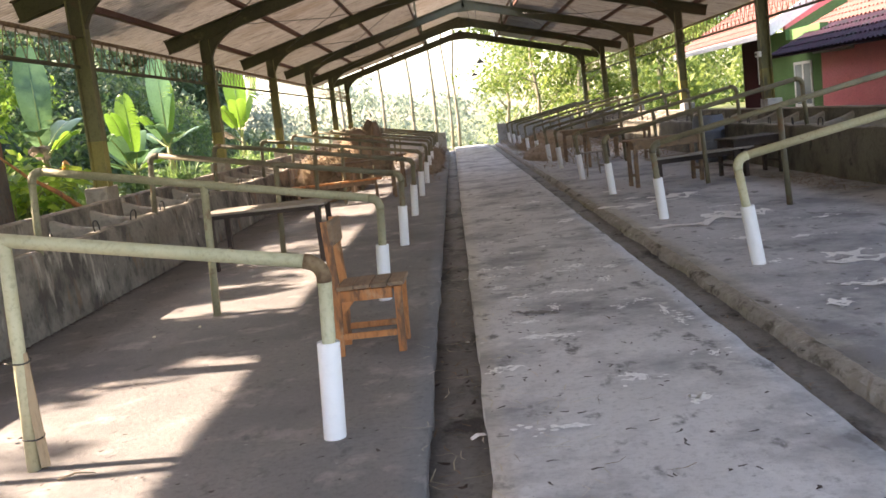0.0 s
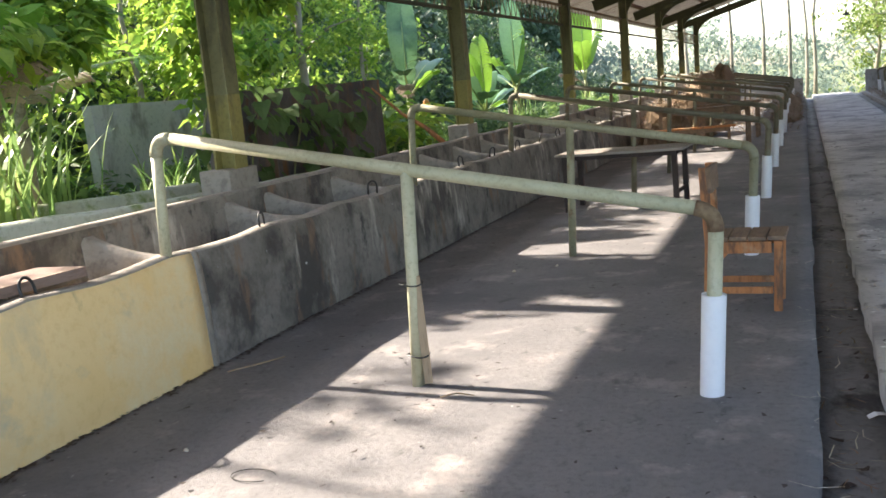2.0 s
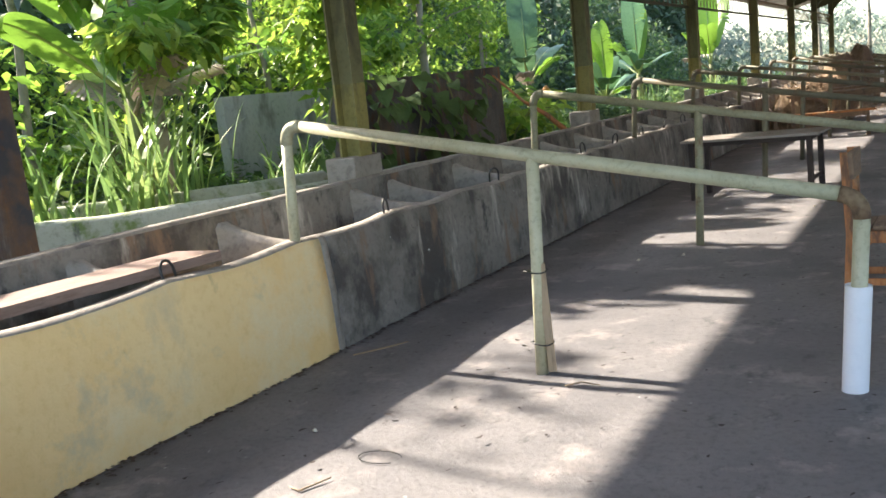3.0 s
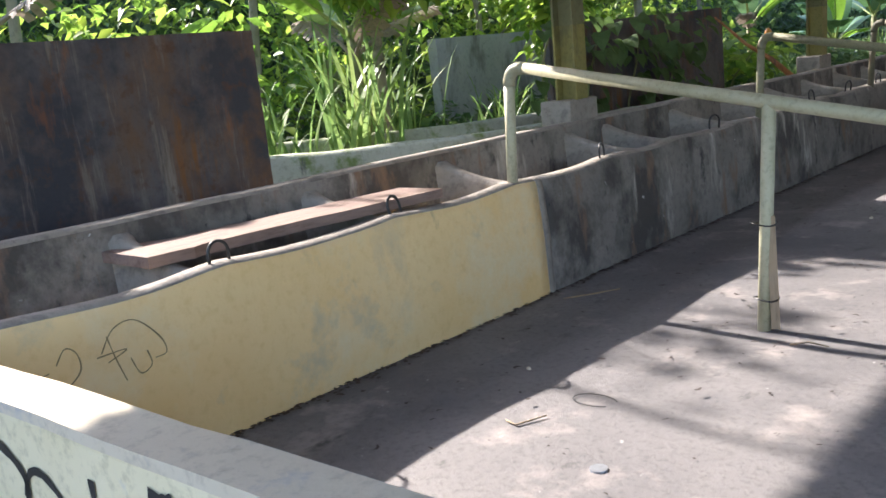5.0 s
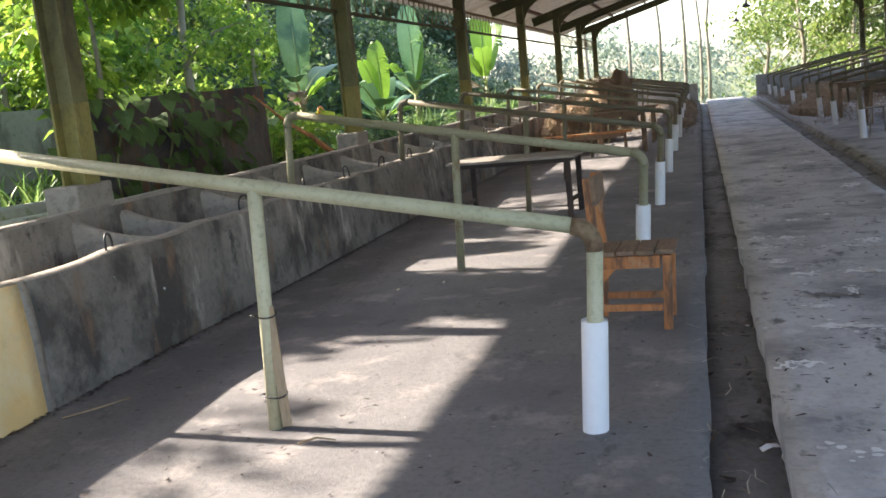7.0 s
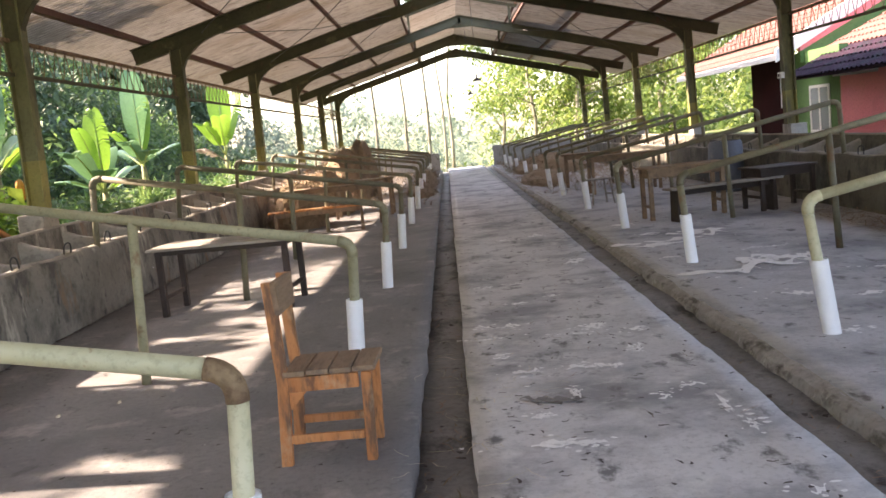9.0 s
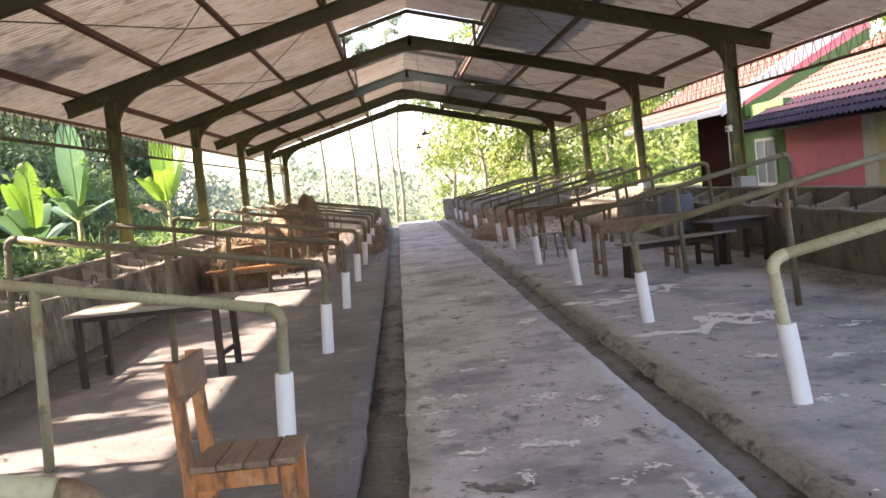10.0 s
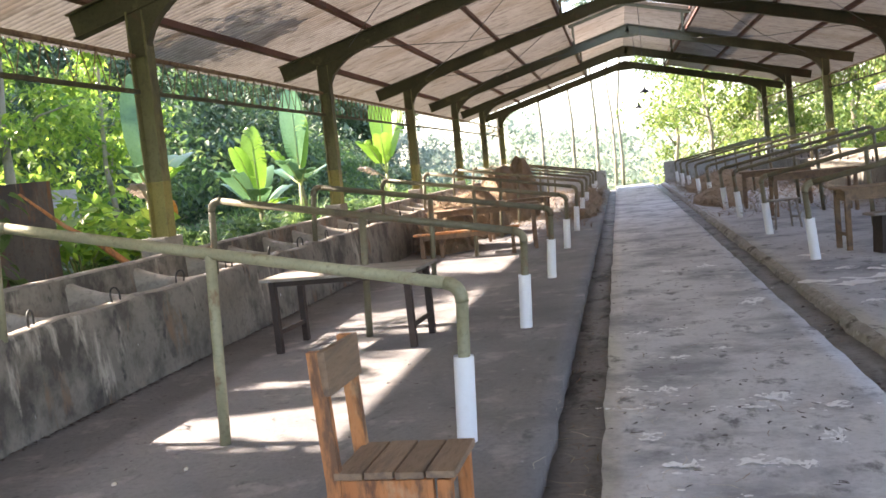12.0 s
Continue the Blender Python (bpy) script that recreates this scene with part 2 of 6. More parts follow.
M_RUSTPLATE = material("rusted_sheet_iron", (0.075, 0.072, 0.078), (0.13, 0.115, 0.11), 18, 1.3, (0.65, 0.9), 0.4,
                       layers=[((0.16, 0.085, 0.04), 1.6, 0.5, 0.68, (1, 1, 0.35)), ((0.20, 0.085, 0.022), 3.1, 0.57, 0.68, (1, 1.6, 0.22)), ((0.17, 0.15, 0.135), 7.0, 0.58, 0.68, (1, 2.0, 0.15)), ((0.045, 0.045, 0.055), 1.1, 0.48, 0.60, None), ((0.26, 0.22, 0.18), 3.4, 0.6, 0.7, (1, 1.8, 0.18)), ((0.25, 0.095, 0.03), 2.7, 0.62, 0.72, (1, 1, 0.3)), ((0.10, 0.05, 0.03), 6.0, 0.56, 0.68, None)])
M_GREYWALL = material("grey_rendered_wall", (0.34, 0.35, 0.36), (0.46, 0.46, 0.45), 16, 1.2, (0.8, 0.95), 0.4,
                      layers=[((0.16, 0.16, 0.15), 1.8, 0.52, 0.66, (1, 1, 0.4)), ((0.09, 0.12, 0.05), 3.0, 0.6, 0.7, None)])
M_MOSS = material("mossy_ledge", (0.33, 0.34, 0.24), (0.46, 0.46, 0.36), 20, 2.0, (0.8, 0.95), 0.4,
                  layers=[((0.15, 0.2, 0.06), 4.0, 0.52, 0.64, None), ((0.10, 0.10, 0.08), 6.0, 0.6, 0.68, (1, 1, 0.3))])
M_LEAF = material("green_leaves", (0.08, 0.15, 0.045), (0.135, 0.215, 0.07), 8, 0.8, (0.45, 0.65), 0.0, islands=0.28, through_light=0.55)
M_LEAF_Y = material("yellow_green_leaves", (0.15, 0.22, 0.05), (0.22, 0.30, 0.08), 8, 0.6, (0.45, 0.65), 0.0, islands=0.35, through_light=0.5)
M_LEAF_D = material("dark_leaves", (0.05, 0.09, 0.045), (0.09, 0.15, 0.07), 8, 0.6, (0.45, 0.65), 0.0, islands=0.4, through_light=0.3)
M_BANANA = material("banana_leaf", (0.15, 0.30, 0.03), (0.23, 0.40, 0.06), 20, 1.5, (0.3, 0.5), 0.1, vary=0.25, through_light=0.5)
M_BANANA_DRY = material("dry_banana_leaf", (0.32, 0.25, 0.20), (0.42, 0.34, 0.28), 24, 2.0, (0.7, 0.9), 0.3, vary=0.15, through_light=0.2)
M_GRASS = material("grass_blades", (0.18, 0.30, 0.08), (0.32, 0.44, 0.16), 10, 1.0, (0.4, 0.6), 0.0, islands=0.35, through_light=0.45)
M_BARK = material("pale_bark", (0.22, 0.19, 0.14), (0.34, 0.31, 0.24), 16, 2.0, (0.8, 0.95), 0.5, stretch=(1, 1, 0.4),
                  layers=[((0.10, 0.10, 0.06), 3.0, 0.54, 0.66, None)])
M_PINK = material("pink_house_paint", (0.84, 0.24, 0.29), (0.88, 0.30, 0.34), 20, 1.0, (0.65, 0.85), 0.1, layers=[((0.76, 0.23, 0.27), 2.0, 0.55, 0.7, None)])
M_GREENPAINT = material("green_house_paint", (0.07, 0.17, 0.05), (0.10, 0.21, 0.07), 20, 1.0, (0.65, 0.85), 0.1)
M_TILE = material("orange_roof_tile", (0.185, 0.075, 0.06), (0.235, 0.105, 0.088), 20, 1.0, (0.7, 0.9), 0.2, vary=0.1, layers=[((0.15, 0.07, 0.05), 3.0, 0.54, 0.66, None)])
M_TILE_D = material("purple_roof_tile", (0.03, 0.016, 0.026), (0.055, 0.028, 0.042), 20, 1.0, (0.6, 0.85), 0.2, layers=[((0.024, 0.026, 0.03), 3.0, 0.50, 0.62, None)])
M_WHITE = material("white_paint", (0.74, 0.74, 0.72), (0.80, 0.80, 0.79), 20, 2.0, (0.6, 0.8), 0.1)
# Near-black red: the shade of the doorway is put into this colour.
M_DARKRED = material("shaded_red_door", (0.022, 0.0035, 0.005), (0.032, 0.005, 0.006), 20, 1.5, (0.85, 0.95), 0.1)
M_BLACK = material("black_enamel", (0.02, 0.02, 0.02), (0.035, 0.035, 0.035), 30, 3.0, (0.4, 0.6), 0.05)
M_SPRAY = material("black_spray_paint", (0.015, 0.016, 0.015), (0.03, 0.03, 0.03), 30, 3.0, (0.5, 0.7), 0.05)
M_PENCIL = material("brown_scrawl", (0.20, 0.15, 0.07), (0.26, 0.2, 0.1), 30, 3.0, (0.6, 0.8), 0.05)
M_CHALK = material("white_splash", (0.82, 0.82, 0.81), (0.88, 0.88, 0.87), 30, 6.0, (0.7, 0.9), 0.2)
M_CAPGREY = material("dull_grey_metal", (0.30, 0.32, 0.35), (0.40, 0.42, 0.45), 30, 4.0, (0.35, 0.55), 0.05, 0.6)
M_PAPER = material("white_paper", (0.78, 0.78, 0.80), (0.82, 0.82, 0.82), 30, 4.0, (0.6, 0.8), 0.05)
M_GLASS = bpy.data.materials.new("window_glass")
M_GLASS.use_nodes = True
_b = M_GLASS.node_tree.nodes["Principled BSDF"]
_b.inputs["Base Color"].default_value, _b.inputs["Roughness"].default_value = (0.55, 0.62, 0.66, 1), 0.08
_b.inputs["Transmission Weight"].default_value = 0.5


for _m in (M_DARKRED, M_TILE_D):
    _m.node_tree.nodes["Principled BSDF"].inputs["Specular IOR Level"].default_value = 0.12
# Mossy concrete, darkened further to paint shade on the right trough.
M_TROUGH_R = material("shade_darkened_mossy_concrete", (0.10, 0.094, 0.075), (0.17, 0.158, 0.125), 22, 1.4, (0.75, 0.95), 0.7,
                      layers=[((0.05, 0.047, 0.04), 1.7, 0.48, 0.63, (1, 1, 0.8)), ((0.28, 0.26, 0.22), 3.0, 0.62, 0.72, (1, 1.3, 0.4)), ((0.04, 0.038, 0.034), 5.0, 0.58, 0.67, (1, 1, 0.7))])


# ---- makers ----
def link_mesh(name, bm, mat, parent=None, label="", smooth=False):
    me = bpy.data.meshes.new(name)
    bm.to_mesh(me)
    bm.free()
    me.materials.append(mat)
    if smooth:
        for p in me.polygons:
            p.use_smooth = True
    ob = new(name, me)
    ob.parent = parent
    if label:
        tagged(ob, label)
    return ob


def part(name, bm, mat, parent, label="", smooth=False):
    return link_mesh(name, bm, mat, parent, label, smooth)


def thing(name, m, label, category, group="", kind=""):
    ob = new(name)
    ob.empty_display_size = 0.1
    ob.matrix_basis = m
    return tagged(ob, label, category, group, kind)


def add_box(bm, x0, x1, y0, y1, z0, z1, m=None, bevel=0.0):
    r = bmesh.ops.create_cube(bm, size=1.0)
    vs = r["verts"]
    for v in vs:
        v.co = Vector((x0 + (v.co.x + 0.5) * (x1 - x0), y0 + (v.co.y + 0.5) * (y1 - y0), z0 + (v.co.z + 0.5) * (z1 - z0)))
    if bevel:
        es = {e for v in vs for e in v.link_edges}
        r2 = bmesh.ops.bevel(bm, geom=list(es), offset=bevel, segments=2, affect="EDGES", profile=0.6)
        vs = list({v for f in r2["faces"] for v in f.verts} | {v for v in vs if v.is_valid})
    if m is not None:
        bmesh.ops.transform(bm, matrix=m, verts=[v for v in vs if v.is_valid])
    return vs


def box_mesh(x0, x1, y0, y1, z0, z1, m=None, bevel=0.0):
    bm = bmesh.new()
    add_box(bm, x0, x1, y0, y1, z0, z1, m, bevel)
    return bm


def add_tube(bm, pts, radii, sides=12, cap=True):
    """A round bar through the points; radii is one number or one for each point."""
    pts = [Vector(p) for p in pts]
    if not isinstance(radii, (list, tuple)):
        radii = [radii] * len(pts)
    rings = []
    ref = None
    for i, p in enumerate(pts):
        a = pts[max(i - 1, 0)]
        b = pts[min(i + 1, len(pts) - 1)]
        d = (b - a).normalized()
        if ref is None or abs(ref.dot(d)) > 0.95:
            ref = Vector((0, 0, 1)) if abs(d.z) < 0.9 else Vector((0, 1, 0))
        u = d.cross(ref).normalized()
        w = u.cross(d).normalized()
        ref = w
        rings.append([bm.verts.new(p + radii[i] * (math.cos(2 * math.pi * k / sides) * u + math.sin(2 * math.pi * k / sides) * w)) for k in range(sides)])
    for r0, r1 in zip(rings, rings[1:]):
        for k in range(sides):
            bm.faces.new((r0[k], r0[(k + 1) % sides], r1[(k + 1) % sides], r1[k]))
    if cap:
        bm.faces.new(list(reversed(rings[0])))
        bm.faces.new(rings[-1])


def tube_mesh(pts, radii, sides=12, cap=True):
    bm = bmesh.new()
    add_tube(bm, pts, radii, sides, cap)
    return bm


def strip(bm, outline, y0, y1, closed=True):
    """A prism: outline of (x, z) from y0 to y1."""
    a = [bm.verts.new((x, y0, z)) for x, z in outline]
    b = [bm.verts.new((x, y1, z)) for x, z in outline]
    n = len(outline)
    for i in range(n):
        j = (i + 1) % n
        bm.faces.new((a[i], a[j], b[j], b[i]))
    bm.faces.new(list(reversed(a)))
    bm.faces.new(b)
    bmesh.ops.recalc_face_normals(bm, faces=bm.faces)


def roughen(bm, amount, scale, axes=(1, 1, 1)):
    for v in bm.verts:
        n = noise.noise_vector(v.co * scale)
        v.co += Vector((n.x * axes[0], n.y * axes[1], n.z * axes[2])) * amount


def structure(name, bm, mat, label, category, smooth=False):
    return tagged(link_mesh(name, bm, mat, None, "", smooth), label, category, kind="structure")


def mesh_of(name, verts, faces, mat, parent=None, label=""):
    me = bpy.data.meshes.new(name)
    me.from_pydata(verts, [], faces)
    me.materials.append(mat)
    ob = new(name, me)
    ob.parent = parent
    if label:
        tagged(ob, label)
    return ob


# ---- the shed: floors, gutters, walls ----
CX = 0.72            # middle of the aisle
Y0, Y1 = -5.5, 39.2  # the shed's length
END = 1.08           # inner face of the low end wall
TRUSS_Y = [0.5, 6.0, 11.2, 16.95, 22.9, 28.75, 34.1, 39.15]
STALL = 3.05
LEFT_ROWS = [4.22, 7.22, 10.40, 13.62, 16.98, 20.15, 23.45] + [23.45 + 2.95 * k for k in range(1, 6)]
RIGHT_ROWS = [4.0, 7.05, 10.12, 13.24, 16.35, 19.6, 21.6] + [21.6 + 3.0 * k for k in range(1, 6)]


def slab(x0, x1, y0, y1, top, deep, step=0.35, wave=0.006, edge=0.0):
    """A floor slab with a slightly uneven top and worn long edges."""
    bm = bmesh.new()
    nx, ny = max(2, int((x1 - x0) / step)), int((y1 - y0) / step)
    rows = []
    for j in range(ny + 1):
        y = y0 + (y1 - y0) * j / ny
        row = []
        for i in range(nx + 1):
            x = x0 + (x1 - x0) * i / nx
            if i in (0, nx):
                x += edge * (noise.noise(Vector((x * 3, y * 2.3, 7))) + 0.55 * noise.noise(Vector((x * 3, y * 8.5, 3))))
            row.append(bm.verts.new((x, y, top + wave * noise.noise(Vector((x * 1.3, y * 1.3, 1))))))
        rows.append(row)
    for a, b in zip(rows, rows[1:]):
        for i in range(nx):
            bm.faces.new((a[i], a[i + 1], b[i + 1], b[i]))
    for side in (0, nx):
        low = [bm.verts.new((r[side].co.x, r[side].co.y, top - deep)) for r in rows]
        for j in range(ny):
            q = (rows[j][side], rows[j + 1][side], low[j + 1], low[j])
            bm.faces.new(q if side == 0 else tuple(reversed(q)))
    return bm


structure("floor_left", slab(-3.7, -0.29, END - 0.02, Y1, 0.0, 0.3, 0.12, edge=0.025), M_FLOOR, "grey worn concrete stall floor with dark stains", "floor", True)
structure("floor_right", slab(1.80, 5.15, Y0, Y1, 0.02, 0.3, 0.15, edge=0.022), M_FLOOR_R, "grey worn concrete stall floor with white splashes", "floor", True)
structure("aisle", slab(-0.015, 1.465, Y0, Y1 + 1.0, 0.0, 0.3, 0.12, edge=0.02), M_AISLE, "grey concrete feeding aisle between two gutters", "aisle", True)
structure("gutter_left", slab(-0.31, 0.005, Y0, Y1 + 1.0, -0.12, 0.1, 0.15, 0.02), M_GUTTER, "damp dark drainage gutter with dirt and leaves", "gutter", True)
structure("gutter_right", slab(1.43, 1.80, Y0, Y1 + 1.0, -0.055, 0.1, 0.15, 0.02), M_GUTTER, "damp dark drainage gutter with dirt and leaves", "gutter", True)
structure("floor_entrance", slab(-5.5, -0.32, Y0, END - 0.2, 0.0, 0.3), M_FLOOR, "grey concrete floor outside the low end wall", "floor", True)


def end_wall():
    """The low cream wall that closes the stall, with a pale coping."""
    bm = bmesh.new()
    add_box(bm, -3.66, -0.72, END - 0.145, END, 0.0, 0.668, bevel=0.012)
    w = structure("wall_end", bm, M_CREAM, "low cream limewashed end wall with black graffiti", "wall")
    bm = bmesh.new()
    for i in range(14):
        a = -3.66 + 2.94 * i / 14
        add_box(bm, a, a + 2.94 / 14, END - 0.15, END + 0.004, 0.67, 0.703)
    bmesh.ops.remove_doubles(bm, verts=bm.verts, dist=0.001)
    roughen(bm, 0.01, 3.0, (0, 1, 0.6))
    part("coping", bm, M_CAP, w, "pale worn coping")
    w.matrix_basis = pose(-3.1, END, 0, 0, 0, 2.0) @ pose(3.1, -END, 0)
    return w


WALL_END = end_wall()


# worn kerb along the right gutter
_bm = bmesh.new()
_rows = []
for _j in range(int((Y1 - Y0) / 0.05) + 1):
    _y = Y0 + 0.05 * _j
    _w = 0.022 * noise.noise(Vector((3, _y * 1.7, 1))) + 0.012 * noise.noise(Vector((3, _y * 5.5, 8)))
    _h = [0.012 * noise.noise(Vector((_q * 3.1, _y * 9, 2))) + 0.006 * noise.noise(Vector((_q * 3.1, _y * 24, 6))) for _q in range(3)]
    _rows.append([_bm.verts.new(q) for q in ((1.70 + _w, _y, -0.13), (1.708 + _w + _h[0], _y, -0.055 + _h[1]), (1.728 + _w + 1.5 * _h[1], _y, -0.006 + 1.4 * _h[2]), (1.775 + _w + _h[2], _y, 0.018 + 0.5 * _h[0]), (1.80 + 1.3 * _h[0] + 0.6 * _w + 0.008 * noise.noise(Vector((1, _y * 6, 4))), _y, 0.022), (1.85, _y, 0.004))])
for _a, _b2 in zip(_rows, _rows[1:]):
    for _i in range(5):
        _bm.faces.new((_a[_i], _a[_i + 1], _b2[_i + 1], _b2[_i]))
structure("kerb", _bm, M_KERB, "worn brownish concrete kerb along the gutter", "kerb")


# ---- feeding troughs ----
def rim_height(y, phase):
    """The front rim is highest at each partition and sags between."""
    k = ((y - phase) / (STALL / 3)) % 1.0
    return 0.72 - 0.024 * math.sin(math.pi * k) + 0.012 * noise.noise(Vector((0, y * 1.9, 3)))


def trough_wall(s, y0, y1, phase, face, top_in, foot, height, lift):
    """One long wall of a trough: its outer face at face, from the foot to a rounded rim."""
    bm = bmesh.new()
    n = max(2, int((y1 - y0) / 0.09))
    rows = []
    for j in range(n + 1):
        y = y0 + (y1 - y0) * j / n
        h = height(y, phase) + lift
        wob = 0.018 * noise.noise(Vector((face[0], y * 0.8, 2))) + 0.006 * noise.noise(Vector((face[0], y * 4, 5)))
        prof = [(face[0], foot), (face[0] + 0.3 * (face[1] - face[0]), h * 0.5), (face[1], h - 0.05), (face[1] + 0.012, h - 0.015), (face[1] + 0.035, h),
                (top_in - 0.03, h), (top_in, h - 0.03), (top_in + 0.01, h - 0.12), (top_in + 0.05, 0.3)]
        rows.append([bm.verts.new((CX + s * (u + wob), y, z)) for u, z in prof])
    for a, b in zip(rows, rows[1:]):
        for i in range(len(a) - 1):
            bm.faces.new((a[i], a[i + 1], b[i + 1], b[i]))
    bm.faces.new(rows[0])
    bm.faces.new(rows[-1])
    bmesh.ops.recalc_face_normals(bm, faces=bm.faces)
    return bm


def back_height(y, phase):
    return 0.9 + 0.01 * noise.noise(Vector((2, y * 1.2, 3)))


def partition_mesh(s):
    """A cross wall of the trough, its top hollowed between the two rims and flared at its ends."""
    bm = bmesh.new()
    rows = []
    for i in range(13):
        k = i / 12
        u = 4.40 + 0.60 * k
        top = 0.70 + 0.14 * k - 0.03 * math.sin(math.pi * k)
        half = 0.04 + 0.035 * (abs(2 * k - 1) ** 6)
        rows.append([bm.verts.new((s * u, y, z)) for y, z in ((-half - 0.02, 0.3), (-half, top - 0.03), (-half * 0.55, top), (half * 0.55, top), (half, top - 0.03), (half + 0.02, 0.3))])
    for a, b in zip(rows, rows[1:]):
        for i in range(5):
            bm.faces.new((a[i], a[i + 1], b[i + 1], b[i]))
    bmesh.ops.recalc_face_normals(bm, faces=bm.faces)
    return bm


def hook_mesh(s):
    pts = [(0, -0.04, -0.03), (0, -0.042, 0.05)] + [(0, -0.042 * math.cos(a), 0.055 + 0.042 * math.sin(a)) for a in [math.pi * i / 8 for i in range(9)]] + [(0, 0.042, 0.05), (0, 0.04, -0.03)]
    return tube_mesh([Vector(p) * 1.2 for p in pts], 0.0075, 8)


def trough(s, y0, y1, phase, painted_to):
    # Top faces take the paler colour that stands for sunlight on the rim.
    def rimmed(ob, count, tops):
        ob.data.materials.append(M_RIM)
        for poly in ob.data.polygons:
            if poly.index % count in tops and poly.index < len(ob.data.polygons) - 2:
                poly.material_index = 1

    t = thing("feeding_trough", Matrix(), "long stained concrete feeding trough divided into bays", "trough")
    face, top_in = (4.30, 4.335), 4.47
    if painted_to:
        rimmed(part("front_wall", trough_wall(s, y0, painted_to - 0.03, phase, face, top_in, -0.05, rim_height, 0.0), M_YELLOW, t, "yellow limewashed front wall", True), 8, (3, 4, 5))
        part("plaster_strip", trough_wall(s, painted_to - 0.03, painted_to + 0.035, phase, face, top_in, -0.05, rim_height, 0.0), M_RIM, t, "pale bare plaster strip", True)
    rimmed(part("front_wall", trough_wall(s, painted_to + 0.035 if painted_to else y0, y1, phase, face, top_in, -0.05, rim_height, 0.0), M_TROUGH if s < 0 else M_TROUGH_R, t, "dark stained bare concrete front wall", True), 8, (3, 4, 5))
    bm = bmesh.new()
    n = int((y1 - y0) / 0.15)
    rows = []
    for j in range(n + 1):
        y = y0 + (y1 - y0) * j / n
        h = back_height(y, 0)
        wob = 0.012 * noise.noise(Vector((9, y * 0.9, 2)))
        rows.append([bm.verts.new((CX + s * (u + wob), y, z)) for u, z in ((4.44, 0.34), (4.62, 0.30), (4.86, 0.32), (4.955, 0.45), (4.985, h - 0.02), (5.0, h), (5.09, h), (5.105, h - 0.02), (5.11, -0.4))])
    for a, b in zip(rows, rows[1:]):
        for i in range(8):
            bm.faces.new((a[i], a[i + 1], b[i + 1], b[i]))
    bmesh.ops.recalc_face_normals(bm, faces=bm.faces)
    rimmed(part("bed_and_back_wall", bm, M_TROUGH if s < 0 else M_TROUGH_R, t, "", True), 8, (4, 5, 6))
    step = STALL / 3
    if s < 0:
        walls = [2.08, 3.2, 4.28, 5.70, 6.22] + [7.3 + step * i for i in range(40)]
        hooks = [2.2, 3.27, 5.23, 6.9] + [7.0 + step * i for i in range(1, 40)]
    else:
        walls = [phase + step * i for i in range(-2, 40)]
        hooks = [y - 0.28 for y in walls]
    first = part("partition", partition_mesh(s), M_RIM, t, "", True)
    hk = part("hook", hook_mesh(s), M_BLACK, t, "bent iron tethering hook", True)
    for i, y in enumerate([y for y in walls if y0 + 0.15 < y < y1 - 0.2]):
        o = first if i == 0 else first.copy()
        o.location = (CX, y, 0)
        if i:
            o.scale = (1, 0.85 + 0.3 * random.random(), 1)
            scene.collection.objects.link(o)
    for i, y in enumerate([y for y in hooks if y0 + 0.15 < y < y1 - 0.2]):
        o = hk if i == 0 else hk.copy()
        o.location = (CX + s * 4.40, y, 0.69)
        if i:
            o.rotation_euler = (0, random.uniform(-0.2, 0.2), random.uniform(-0.4, 0.4))
            scene.collection.objects.link(o)
    return t


trough(-1, END - 0.6, Y1 - 0.5, LEFT_ROWS[0], 4.42)
trough(1, 2.0, Y1 - 0.5, RIGHT_ROWS[0], None)


# ---- steel frame and roof ----
SLOPE = 0.265
EAVE_U = 6.65
ROOF_Y0 = -0.8       # the roof's near edge
MON_U = 1.5


def roof_z(u):
    """Underside of the rafters at a distance u from the ridge."""
    return 4.66 - SLOPE * u


def i_beam(bm, a, b, depth, width, web=0.014, flange=0.018, up=Vector((0, 0, 1))):
    """An I-section from a to b, hanging below that line by its depth."""
    a, b = Vector(a), Vector(b)
    d = (b - a).normalized()
    side = d.cross(up).normalized()
    up2 = side.cross(d).normalized()
    hw, tw = width / 2, web / 2
    prof = [(-hw, 0), (hw, 0), (hw, flange), (tw, flange), (tw, depth - flange), (hw, depth - flange), (hw, depth), (-hw, depth), (-hw, depth - flange), (-tw, depth - flange), (-tw, flange), (-hw, flange)]
    rings = [[bm.verts.new(p + side * x - up2 * h) for x, h in prof] for p in (a, b)]
    for i in range(12):
        j = (i + 1) % 12
        bm.faces.new((rings[0][i], rings[0][j], rings[1][j], rings[1][i]))
    bm.faces.new(rings[0])
    bm.faces.new(rings[1])


